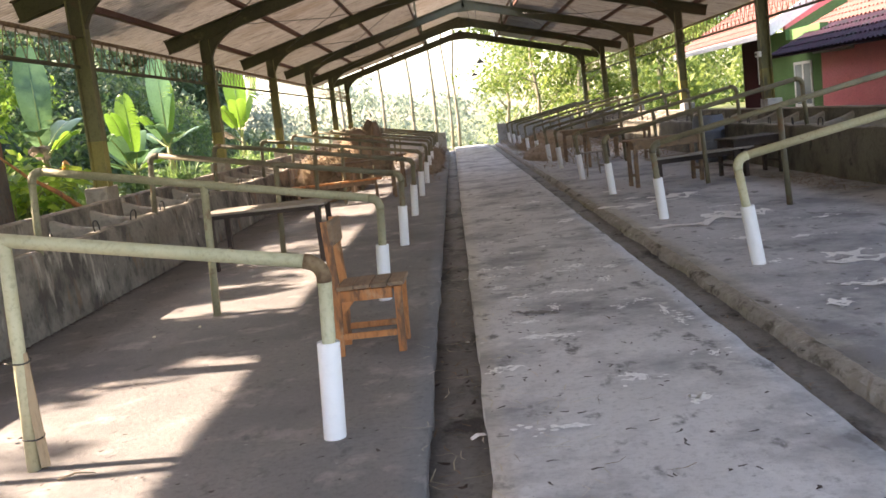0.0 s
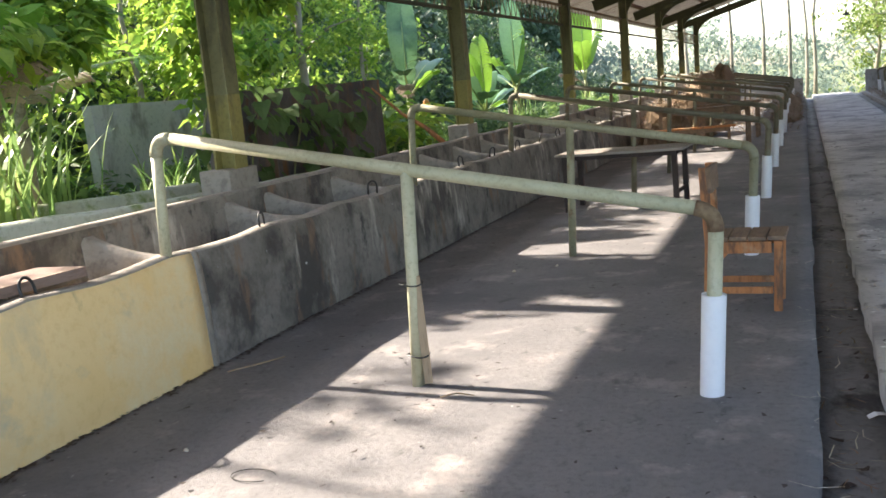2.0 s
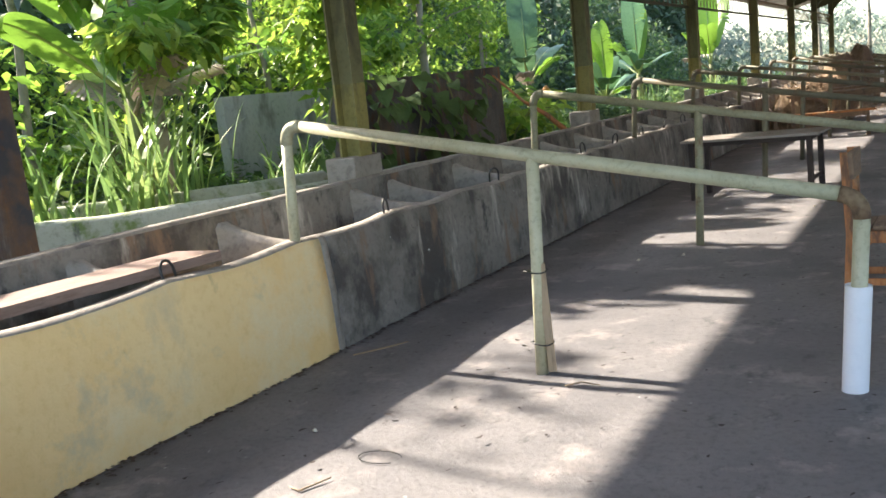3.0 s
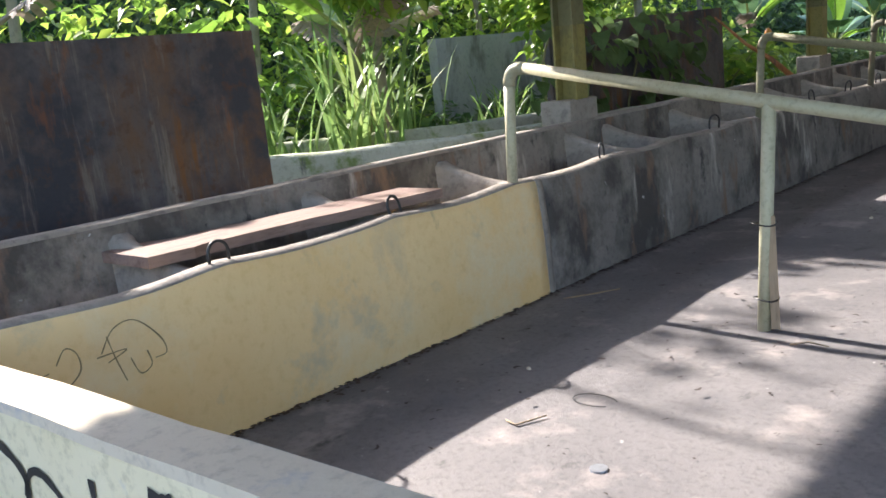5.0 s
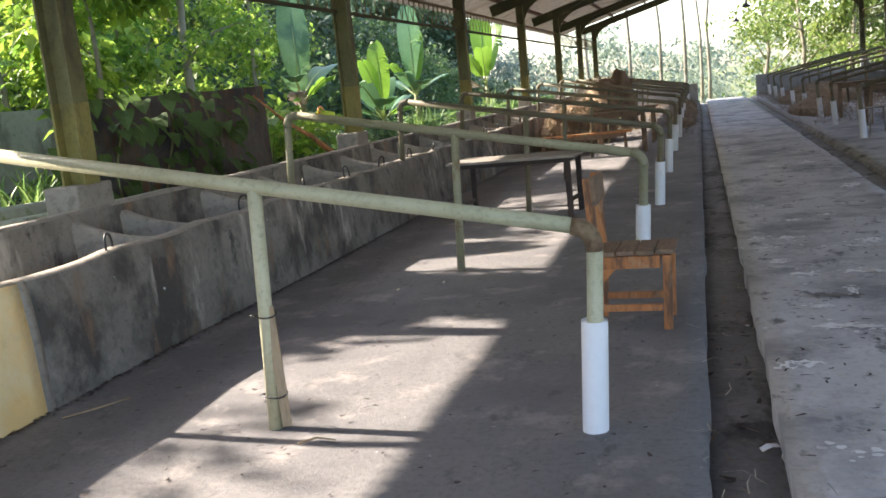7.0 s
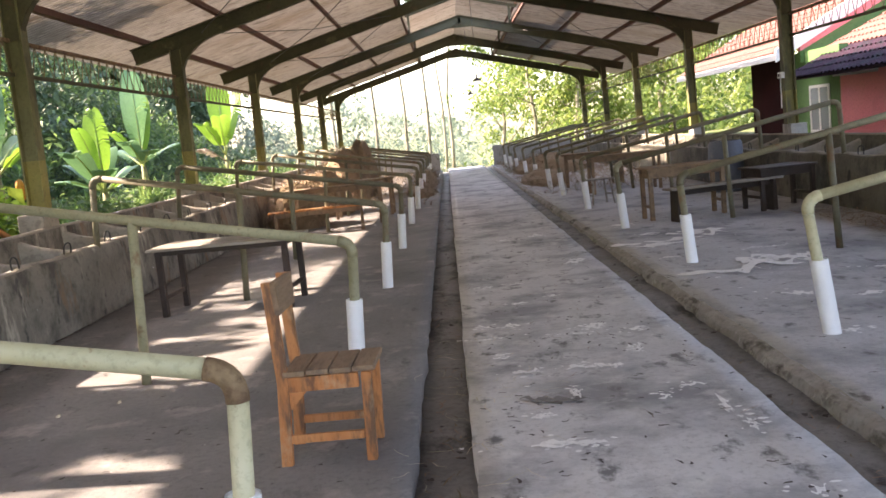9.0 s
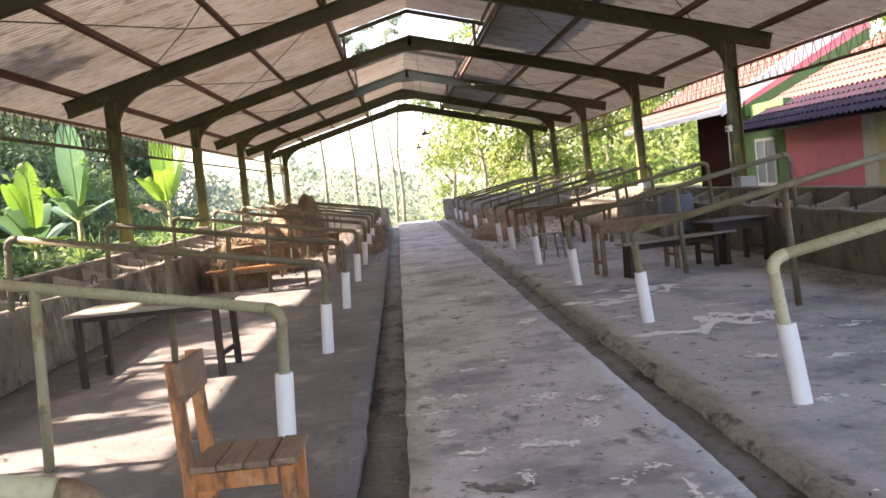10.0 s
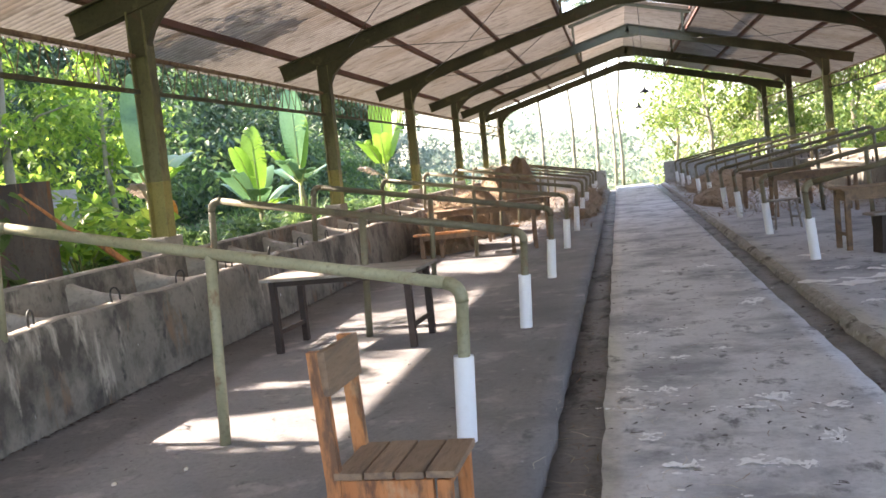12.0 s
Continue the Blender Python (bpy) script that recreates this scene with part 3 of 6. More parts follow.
def truss():
    t = thing("portal_frame", Matrix(), "dark mossy steel portal frame carrying the shed roof", "steel frame", "portal frames of the shed")
    for s in (-1, 1):
        bm = bmesh.new()
        i_beam(bm, (CX, 0, roof_z(0) + 0.27), (CX + s * 5.85, 0, roof_z(5.85) + 0.27), 0.26, 0.14)
        bmesh.ops.recalc_face_normals(bm, faces=bm.faces)
        part("rafter", bm, M_STEEL, t)
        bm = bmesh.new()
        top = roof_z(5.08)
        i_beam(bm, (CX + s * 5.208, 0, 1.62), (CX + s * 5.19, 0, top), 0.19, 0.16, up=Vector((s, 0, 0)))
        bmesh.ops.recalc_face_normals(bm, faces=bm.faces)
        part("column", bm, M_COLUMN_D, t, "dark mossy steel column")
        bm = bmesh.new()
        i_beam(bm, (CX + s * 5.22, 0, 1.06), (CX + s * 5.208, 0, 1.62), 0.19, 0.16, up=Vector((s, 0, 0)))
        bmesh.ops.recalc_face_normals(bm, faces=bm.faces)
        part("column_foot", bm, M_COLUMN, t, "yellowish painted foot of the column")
        # knee bracket curving from column to rafter
        bm = bmesh.new()
        inner = [(5.02 - 0.62 * (1 - math.cos(q)), roof_z(5.02) - 0.46 + 0.46 * math.sin(q) + SLOPE * 0.62 * (1 - math.cos(q))) for q in [math.pi / 2 * i / 6 for i in range(7)]]
        outline = inner + [(5.18, roof_z(5.18)), (5.18, roof_z(5.02) - 0.46)]
        strip(bm, [(CX + s * u, z) for u, z in outline], -0.055, 0.055)
        part("knee_bracket", bm, M_STEEL, t)
        bm = bmesh.new()
        add_box(bm, -0.13, 0.15, -0.19, 0.19, 0.0, 1.06, pose(CX + s * 5.17, 0, 0), 0.015)
        roughen(bm, 0.008, 6)
        part("plinth", bm, M_RIM if s < 0 else M_GREYWALL, t, "pale concrete plinth under the column")
    bm = bmesh.new()
    strip(bm, [(CX - 0.42, roof_z(0.42) + 0.02), (CX - 0.1, roof_z(0) - 0.1), (CX + 0.1, roof_z(0) - 0.1), (CX + 0.42, roof_z(0.42) + 0.02), (CX, roof_z(0) + 0.04)], -0.04, 0.04)
    part("ridge_plate", bm, M_STEEL, t)
    for s in (-1, 1):
        part("vent_post", box_mesh(-0.035, 0.035, -0.035, 0.035, roof_z(MON_U) + 0.2, roof_z(MON_U) + 0.78, pose(CX + s * MON_U, 0, 0)), M_STEEL, t)
        bm = bmesh.new()
        i_beam(bm, (CX, 0, roof_z(0) + 0.86), (CX + s * 1.85, 0, roof_z(1.85) + 0.86), 0.09, 0.06)
        bmesh.ops.recalc_face_normals(bm, faces=bm.faces)
        part("vent_rafter", bm, M_STEEL, t)
    return t


_t = truss()
_t.matrix_basis = pose(0, TRUSS_Y[0], 0)
for y in TRUSS_Y[1:]:
    copy_thing(_t, pose(0, y, 0))


def corrugated(s, u0, u1, y0, y1, lift, pitch=0.11, amp=0.017):
    """A corrugated sheet that follows the roof slope; the waves run down the slope."""
    n = int((y1 - y0) / pitch) * 6
    us = [u0 + (u1 - u0) * i / 6 for i in range(7)]
    vs, fs = [], []
    for j in range(n + 1):
        y = y0 + (y1 - y0) * j / n
        w = amp * math.sin(2 * math.pi * j / 6)
        for i, u in enumerate(us):
            sag = 0.012 * noise.noise(Vector((u * 0.8, y * 0.5, 4)))
            vs.append((CX + s * u, y, roof_z(u) + lift + w + sag))
    m = len(us)
    for j in range(n):
        for i in range(m - 1):
            a = j * m + i
            fs.append((a, a + 1, a + m + 1, a + m))
    return vs, fs


for s, nm in ((-1, "roof_left"), (1, "roof_right")):
    r = mesh_of(nm, *corrugated(s, MON_U, EAVE_U, ROOF_Y0, Y1 + 0.6, 0.385), M_ROOF)
    tagged(r, "weathered corrugated roof sheeting, pale underside with brown stains and painted rib shade", "roof", kind="structure")
    for k, (ya, yb) in enumerate(((ROOF_Y0, 23.1), (28.6, Y1 + 0.6))):
        r = mesh_of(("vent_roof_left_" if s < 0 else "vent_roof_right_") + str(k + 1), *corrugated(s, 0.0, 2.12, ya, yb, 0.93), M_ROOF)
        tagged(r, "small raised corrugated ridge roof over an open vent", "roof", kind="structure")
    for u in (1.56, 2.95, 4.3, 5.6):
        bm = box_mesh(-0.03, 0.03, ROOF_Y0 + 0.1, Y1 + 0.5, 0, 0.1, pose(CX + s * u, 0, roof_z(u) + 0.27, 0, s * 14.8, 0))
        p = link_mesh("purlin", bm, M_PURLIN)
        tagged(p, "long red oxide painted roof purlin", "purlin", "purlins of the shed roof", "structure")
    p = link_mesh("vent_purlin", box_mesh(-0.025, 0.025, ROOF_Y0 + 0.1, Y1 + 0.5, 0, 0.06, pose(CX + s * 1.7, 0, roof_z(1.7) + 0.862)), M_PURLIN)
    tagged(p, "thin purlin of the raised ridge roof", "purlin", "purlins of the ridge vent", "structure")


def lattice(s, y0, y1):
    """A light lattice girder between two columns: two chords and zigzag rods."""
    g = thing("lattice_girder", pose(CX + s * 5.14, y0, 0), "thin rusty lattice girder of bent rods under the eaves", "lattice girder", "lattice girders of the eaves")
    ln = y1 - y0
    lo, hi = 2.52, 2.87
    part("top_chord", box_mesh(-0.02, 0.02, 0.09, ln - 0.09, hi - 0.02, hi + 0.02), M_RUST, g)
    part("bottom_chord", box_mesh(-0.02, 0.02, 0.09, ln - 0.09, lo - 0.02, lo + 0.02), M_STEEL, g)
    n = int(ln / 0.27)
    pts = [(0, 0.1 + (ln - 0.2) * i / (2 * n), lo if i % 2 == 0 else hi) for i in range(2 * n + 1)]
    part("bent_rod", tube_mesh(pts, 0.0065, 5), M_RUST, g)


for s in (-1, 1):
    for a, b in zip(TRUSS_Y, TRUSS_Y[1:]):
        lattice(s, a, b)


def brace(a, b):
    mid = (Vector(a) + Vector(b)) / 2 - Vector((0, 0, 0.12))
    r = link_mesh("brace_rod", tube_mesh([a, mid, b], 0.008, 6), M_BLACK)
    tagged(r, "thin dark steel bracing rod slung under the roof", "rod", "roof bracing rods", "structure")


for i in range(1, 6):
    for s in (-1, 1):
        for ua, ub in ((1.7, 4.6), (4.6, 1.7)):
            brace((CX + s * ua, TRUSS_Y[i] + 0.1, roof_z(ua) + 0.1), (CX + s * ub, TRUSS_Y[i + 1] - 0.1, roof_z(ub) + 0.1))

# low end walls at the far end
structure("wall_far_left", box_mesh(-3.6, -0.35, Y1 - 0.9, Y1 - 0.7, 0, 0.75, None, 0.02), M_GREYWALL, "low grey end wall at the far end of the stalls", "wall")
structure("wall_far_right", box_mesh(1.85, 5.1, Y1 - 0.9, Y1 - 0.7, 0, 0.85, None, 0.02), M_GREYWALL, "low grey end wall at the far end of the stalls", "wall")


M_LATH = material("pale_lath", (0.33, 0.24, 0.15), (0.42, 0.32, 0.20), 28, 3.0, (0.6, 0.85), 0.3, stretch=(2, 2, 0.35), layers=[((0.2, 0.13, 0.08), 6.0, 0.55, 0.7, (2, 2, 0.3))])


# ---- stall dividers ----
def divider(m, s, stick=False, rust_elbow=False, foot=1.45, lean=0.055, paint=None):
    paint = paint or M_PIPE
    d = thing("stall_divider", m, "olive painted pipe stall divider with white plastic sleeve on its post", "stall divider", "pipe stall dividers")
    r = 0.033
    a, b = Vector((s * (foot - lean), 0, 0.835)), Vector((s * 4.335, 0, 1.38))
    dirn = (b - a).normalized()
    down_in = (Vector((s * foot, 0, 0)) - a).normalized()
    down_out = (Vector((s * 4.385, 0, 0.66)) - b).normalized()

    def bend(c, d0, d1, rad, n=7):
        p0, p2 = c + d0 * rad, c + d1 * rad
        return [(1 - k) ** 2 * p0 + 2 * k * (1 - k) * c + k * k * p2 for k in [i / n for i in range(n + 1)]]

    e_in = bend(a, down_in, dirn, 0.09)
    e_out = bend(b, -dirn, down_out, 0.11)
    part("rail", tube_mesh([e_in[-1], e_out[0]], r, 16), paint, d, "", True)
    part("inner_elbow", tube_mesh(e_in, r * 1.09, 16), M_RUST if rust_elbow else paint, d, "rusty elbow joint" if rust_elbow else "", True)
    part("outer_elbow", tube_mesh(e_out, r * 1.08, 16), paint, d, "", True)
    part("inner_post", tube_mesh([e_in[0], a + down_in * 0.84], r, 16), paint, d, "", True)
    part("outer_post", tube_mesh([e_out[-1], b + down_out * 0.72], r * 0.95, 16), paint, d, "", True)
    mid = a + dirn * ((2.845 - foot + lean) / abs(dirn.x))
    part("middle_post", tube_mesh([mid - Vector((0, 0, 0.0)), (s * 2.905, 0, -0.02)], r * 0.97, 16), paint, d, "", True)
    bm = bmesh.new()
    lo, hi = Vector((s * (foot + 0.002), 0, -0.01)), Vector((s * (foot - lean * 0.5), 0, 0.462))
    add_tube(bm, [lo, hi], 0.054, 24, False)
    add_tube(bm, [hi, lo], 0.048, 24, False)
    add_tube(bm, [hi - Vector((0, 0, 0.012)), hi - Vector((0, 0, 0.004))], 0.0485, 24, True)
    part("sleeve", bm, M_PVC, d, "white plastic pipe sleeve", True)
    if stick:
        part("wooden_lath", box_mesh(-0.02, 0.02, -0.014, 0.014, 0, 0.56, pose(s * 2.905 + 0.06, 0.0, 0.01, 0, -1.0, 20)), M_LATH, d, "brown wooden lath wired to the post")
        for z in (0.16, 0.53):
            bm = bmesh.new()
            add_tube(bm, [(s * 2.905 + 0.018 + 0.06 * math.cos(q), 0.05 * math.sin(q), z + 0.006 * math.sin(2 * q)) for q in [2 * math.pi * i / 16 for i in range(17)]], 0.004, 6)
            part("wire_tie", bm, M_BLACK, d)
    return d


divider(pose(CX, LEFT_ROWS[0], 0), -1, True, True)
# Dividers farther in use the tones with shade painted in.
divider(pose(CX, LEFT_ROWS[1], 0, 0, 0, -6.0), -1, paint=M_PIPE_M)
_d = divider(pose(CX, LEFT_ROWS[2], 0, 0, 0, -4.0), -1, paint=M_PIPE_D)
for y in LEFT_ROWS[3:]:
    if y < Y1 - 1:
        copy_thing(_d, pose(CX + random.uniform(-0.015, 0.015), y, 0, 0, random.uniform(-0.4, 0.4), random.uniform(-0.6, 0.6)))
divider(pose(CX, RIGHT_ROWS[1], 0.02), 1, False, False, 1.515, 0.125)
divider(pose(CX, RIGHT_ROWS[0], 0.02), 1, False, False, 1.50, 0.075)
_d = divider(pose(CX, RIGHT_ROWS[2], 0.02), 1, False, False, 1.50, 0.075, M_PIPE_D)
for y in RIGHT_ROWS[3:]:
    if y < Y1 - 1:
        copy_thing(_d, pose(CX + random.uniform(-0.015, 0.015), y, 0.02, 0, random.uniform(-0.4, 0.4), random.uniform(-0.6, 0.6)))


# ---- things in the stalls ----
def school_chair(m):
    c = thing("wooden_chair", m, "worn orange timber school chair with slatted seat and one backrest board", "chair")
    w, d, h = 0.15, 0.19, 0.45
    for sy in (-1, 1):
        part("front_leg", box_mesh(-0.024, 0.024, -0.024, 0.024, 0, h - 0.028, pose(d, sy * w, 0, 0, 2 * 1, 0), 0.005), M_WOOD, c)
        bm = bmesh.new()
        pts = [(-d - 0.02, 0), (-d + 0.005, 0.40), (-d + 0.0, 0.52), (-d - 0.012, 0.87)]
        for (x0, z0), (x1, z1) in zip(pts, pts[1:]):
            vs = [bm.verts.new((x + dx, sy * w + dy, z)) for x, z in ((x0, z0), (x1, z1)) for dx, dy in ((-0.026, -0.018), (0.026, -0.018), (0.026, 0.018), (-0.026, 0.018))]
            for q in ((0, 1, 5, 4), (1, 2, 6, 5), (2, 3, 7, 6), (3, 0, 4, 7), (3, 2, 1, 0), (4, 5, 6, 7)):
                bm.faces.new([vs[i] for i in q])
        bmesh.ops.remove_doubles(bm, verts=bm.verts, dist=0.0005)
        bmesh.ops.recalc_face_normals(bm, faces=bm.faces)
        part("back_leg", bm, M_WOOD, c)
        part("side_rail", box_mesh(-d + 0.025, d - 0.025, -0.012, 0.012, h - 0.10, h - 0.03, pose(0, sy * w, 0), 0.004), M_WOOD, c)
        part("stretcher", box_mesh(-d - 0.0, d - 0.025, -0.011, 0.011, 0.105, 0.145, pose(0, sy * w, 0), 0.004), M_WOOD, c)
        bm = bmesh.new()
        strip(bm, [(-d + 0.03, h - 0.10), (-d + 0.11, h - 0.10), (-d + 0.025, h - 0.19)], sy * w - 0.011, sy * w + 0.011)
        part("corner_bracket", bm, M_WOOD, c)
    part("front_rail", box_mesh(-0.012, 0.012, -w + 0.025, w - 0.025, h - 0.09, h - 0.03, pose(d, 0, 0), 0.004), M_WOOD, c)
    for i in range(4):
        x = -d + 0.01 + i * 0.108
        part("seat_slat", box_mesh(x, x + 0.102, -w - 0.022, w + 0.022, h - 0.026, h, pose(0, 0, 0.002 * (i % 2)), 0.005), M_SEATWOOD, c, "grey worn seat slat")
    bm = box_mesh(-0.014, 0.014, -w - 0.02, w + 0.02, 0.0, 0.155, None, 0.006)
    roughen(bm, 0.006, 14)
    part("backrest", bm, M_SEATWOOD, c, "splintered dark backrest board").matrix_basis = pose(-d + 0.022, 0, 0.715, 0, -2, 0)
    return c


school_chair(pose(-0.67, 5.84, 0.0, 0, 0, -2))


def plank_table(m, lx, ly, h, top_mat, leg_mat, label, boards=3, legs_in=0.08, apron=0.09, low_rail=True):
    t = thing("table", m, label, "table")
    for i in range(boards):
        a = -ly / 2 + ly * i / boards
        bm = box_mesh(-lx / 2, lx / 2, a + 0.002, a + ly / boards - 0.002, h - 0.028, h, None, 0.005)
        part("board", bm, top_mat, t)
    for sx in (-1, 1):
        for sy in (-1, 1):
            part("leg", box_mesh(-0.028, 0.028, -0.028, 0.028, 0, h - 0.028, pose(sx * (lx / 2 - legs_in), sy * (ly / 2 - 0.06), 0), 0.005), leg_mat, t)
        part("end_rail", box_mesh(-0.012, 0.012, -ly / 2 + 0.09, ly / 2 - 0.09, h - 0.03 - apron, h - 0.03, pose(sx * (lx / 2 - legs_in), 0, 0), 0.004), leg_mat, t)
        if low_rail:
            part("low_rail", box_mesh(-0.012, 0.012, -ly / 2 + 0.09, ly / 2 - 0.09, 0.16, 0.2, pose(sx * (lx / 2 - legs_in), 0, 0), 0.004), leg_mat, t)
    for sy in (-1, 1):
        part("apron", box_mesh(-lx / 2 + legs_in + 0.028, lx / 2 - legs_in - 0.028, -0.011, 0.011, h - 0.03 - apron, h - 0.03, pose(0, sy * (ly / 2 - 0.06), 0), 0.004), leg_mat, t)
    return t


plank_table(pose(-2.2, 10.30, 0, 0, 0, -4), 1.42, 0.68, 0.66, M_GREYWOOD, M_DARKWOOD, "long grey plank table on dark stained legs", 3, 0.1, 0.045)
plank_table(pose(3.17, 13.98, 0.02, 0, 0, 6), 1.15, 0.46, 0.72, M_SEATWOOD, M_SEATWOOD, "brown timber school desk with a deep apron", 2, 0.07, 0.12)
plank_table(pose(-2.05, 17.5, 0, 0, 0, 8), 1.75, 0.55, 0.76, M_SEATWOOD, M_SEATWOOD, "brown timber table with straw beside it", 2, 0.1, 0.07)
plank_table(pose(-1.75, 19.6, 0, 0, 0, -3), 1.3, 0.5, 0.74, M_SEATWOOD, M_SEATWOOD, "brown timber table standing in strewn straw", 2, 0.1, 0.07)
plank_table(pose(3.4, 19.2, 0.02, 0, 0, 3), 1.5, 0.5, 0.74, M_SEATWOOD, M_SEATWOOD, "brown timber table among the dividers", 2, 0.1, 0.09)
plank_table(pose(3.2, 21.6, 0.02, 0, 0, -4), 1.4, 0.5, 0.74, M_SEATWOOD, M_SEATWOOD, "orange timber table among the dividers", 2, 0.1, 0.09)


def bench(m, lx, ly, h, seat_mat, leg_mat, label):
    b = thing("bench", m, label, "bench")
    part("seat", box_mesh(-lx / 2, lx / 2, -ly / 2, ly / 2, h - 0.03, h, None, 0.006), seat_mat, b)
    for sx in (-1, 1):
        bm = bmesh.new()
        strip(bm, [(-0.02, h - 0.03), (0.02, h - 0.03), (0.035, 0.0), (-0.035, 0.0)], -ly / 2 + 0.03, ly / 2 - 0.03)
        part("leg_board", bm, leg_mat, b).matrix_basis = pose(sx * (lx / 2 - 0.12), 0, 0)
    part("rail", box_mesh(-lx / 2 + 0.14, lx / 2 - 0.14, -0.012, 0.012, h - 0.11, h - 0.03, None, 0.004), leg_mat, b)
    return b


def stool(m):
    t = thing("stool", m, "small grey wooden stool with four thin splayed legs", "stool")
    for i in range(2):
        part("seat_board", box_mesh(-0.22, 0.22, -0.14 + 0.142 * i, -0.002 + 0.142 * i, 0.42, 0.445, None, 0.005), M_GREYWOOD, t)
    for sx in (-1, 1):
        for sy in (-1, 1):
            part("leg", tube_mesh([(sx * 0.21, sy * 0.13, 0.0), (sx * 0.16, sy * 0.10, 0.42)], [0.016, 0.019], 8), M_GREYWOOD, t)
        part("rail", box_mesh(-0.01, 0.01, -0.11, 0.11, 0.15, 0.18, pose(sx * 0.19, 0, 0), 0.003), M_GREYWOOD, t)
    return t


bench(pose(3.6, 13.55, 0.02, 0, 0, 14), 1.65, 0.26, 0.45, M_GREYWOOD, M_DARKWOOD, "long low bench with dark legs and pale worn seat")
stool(pose(2.52, 16.95, 0.02, 0, 0, 20))
plank_table(pose(4.45, 13.9, 0.02, 0, 0, 10), 0.85, 0.6, 0.58, M_DARKWOOD, M_DARKWOOD, "low dark stained table against the trough", 4, 0.06, 0.1)
bench(pose(-2.3, 16.9, 0, 0, 0, 6), 1.7, 0.24, 0.44, M_WOOD, M_SEATWOOD, "orange timber bench with a reddish seat")


def barrel(m):
    b = thing("plastic_barrel", m, "blue-grey plastic barrel standing by the trough", "barrel")
    prof = [(0.0, 0.0), (0.26, 0.0), (0.28, 0.04), (0.29, 0.25), (0.30, 0.27), (0.29, 0.29), (0.29, 0.55), (0.30, 0.57), (0.29, 0.59), (0.28, 0.82), (0.25, 0.86)]
    bm = bmesh.new()
    rings = [[bm.verts.new((r * math.cos(2 * math.pi * k / 28), r * math.sin(2 * math.pi * k / 28), z)) for k in range(28)] for r, z in prof[1:]]
    for a, c in zip(rings, rings[1:]):
        for k in range(28):
            bm.faces.new((a[k], a[(k + 1) % 28], c[(k + 1) % 28], c[k]))
    bm.faces.new(list(reversed(rings[0])))
    part("body", bm, M_BARREL, b, "", True)
    bm = bmesh.new()
    bmesh.ops.create_cone(bm, cap_ends=True, segments=28, radius1=0.245, radius2=0.245, depth=0.012, matrix=pose(0, 0, 0.84))
    part("lid", bm, M_BARREL, b)


M_BARREL = material("blue_grey_plastic", (0.09, 0.11, 0.15), (0.13, 0.15, 0.19), 30, 2.0, (0.4, 0.6), 0.05, layers=[((0.2, 0.2, 0.2), 5.0, 0.6, 0.72, None)])
barrel(pose(4.72, 17.0, 0.02))


def pendant(m, drop):
    p = thing("pendant_lamp", m, "black enamel pendant lamp hanging on a long cord", "lamp", "pendant lamps over the aisle")
    part("cord", tube_mesh([(0, 0, 0.12), (0.01, 0, drop * 0.5), (0, 0, drop)], 0.006, 6), M_BLACK, p)
    bm = bmesh.new()
    prof = [(0.016, 0.12), (0.018, 0.06), (0.03, 0.05), (0.105, -0.015), (0.11, -0.03), (0.10, -0.027), (0.03, 0.04)]
    rings = [[bm.verts.new((r * math.cos(2 * math.pi * k / 24), r * math.sin(2 * math.pi * k / 24), z)) for k in range(24)] for r, z in prof]
    for a, b in zip(rings, rings[1:]):
        for k in range(24):
            bm.faces.new((a[k], a[(k + 1) % 24], b[(k + 1) % 24], b[k]))
    part("shade", bm, M_BLACK, p, "", True)
    bm = bmesh.new()
    bmesh.ops.create_uvsphere(bm, u_segments=14, v_segments=10, radius=0.03, matrix=pose(0, 0, 0.0))
    part("bulb", bm, M_WHITE, p, "unlit white bulb", True)


pendant(pose(0.85, 22.9, 2.66), roof_z(0) - 2.66)
pendant(pose(0.85, 28.75, 2.60), roof_z(0) - 2.60)


# plank lying over the trough
def loose_plank():
    bm = bmesh.new()
    n = 24
    rows = []
    for i in range(n + 1):
        k = i / n
        w = 0.20 if k < 0.13 else 0.165
        a = Vector((-4.05, 1.97, 0.775)).lerp(Vector((-3.87, 3.66, 0.775)), k)
        wob = 0.003 * noise.noise(Vector((k * 7, 0, 0)))
        cut = 0.02 * max(0, noise.noise(Vector((k * 9, 3, 0)))) if k > 0.2 else 0
        rows.append([bm.verts.new(a + Vector((dx, 0, dz + wob))) for dx, dz in ((-w, 0.0), (w - cut, 0.0), (w - cut, -0.05), (-w, -0.05))])
    for a, b in zip(rows, rows[1:]):
        for j in range(4):
            bm.faces.new((a[j], a[(j + 1) % 4], b[(j + 1) % 4], b[j]))
    bm.faces.new(list(reversed(rows[0])))
    bm.faces.new(rows[-1])
    bmesh.ops.recalc_face_normals(bm, faces=bm.faces)
    ob = link_mesh("plank", bm, M_PLANK)
    tagged(ob, "weathered pinkish brown plank lying along the yellow trough", "plank")


M_PLANK = material("weathered_plank", (0.21, 0.14, 0.11), (0.30, 0.21, 0.17), 26, 3.0, (0.65, 0.9), 0.3, stretch=(2, 0.3, 2), layers=[((0.16, 0.10, 0.08), 5.0, 0.55, 0.7, (2, 0.3, 2))])
loose_plank()


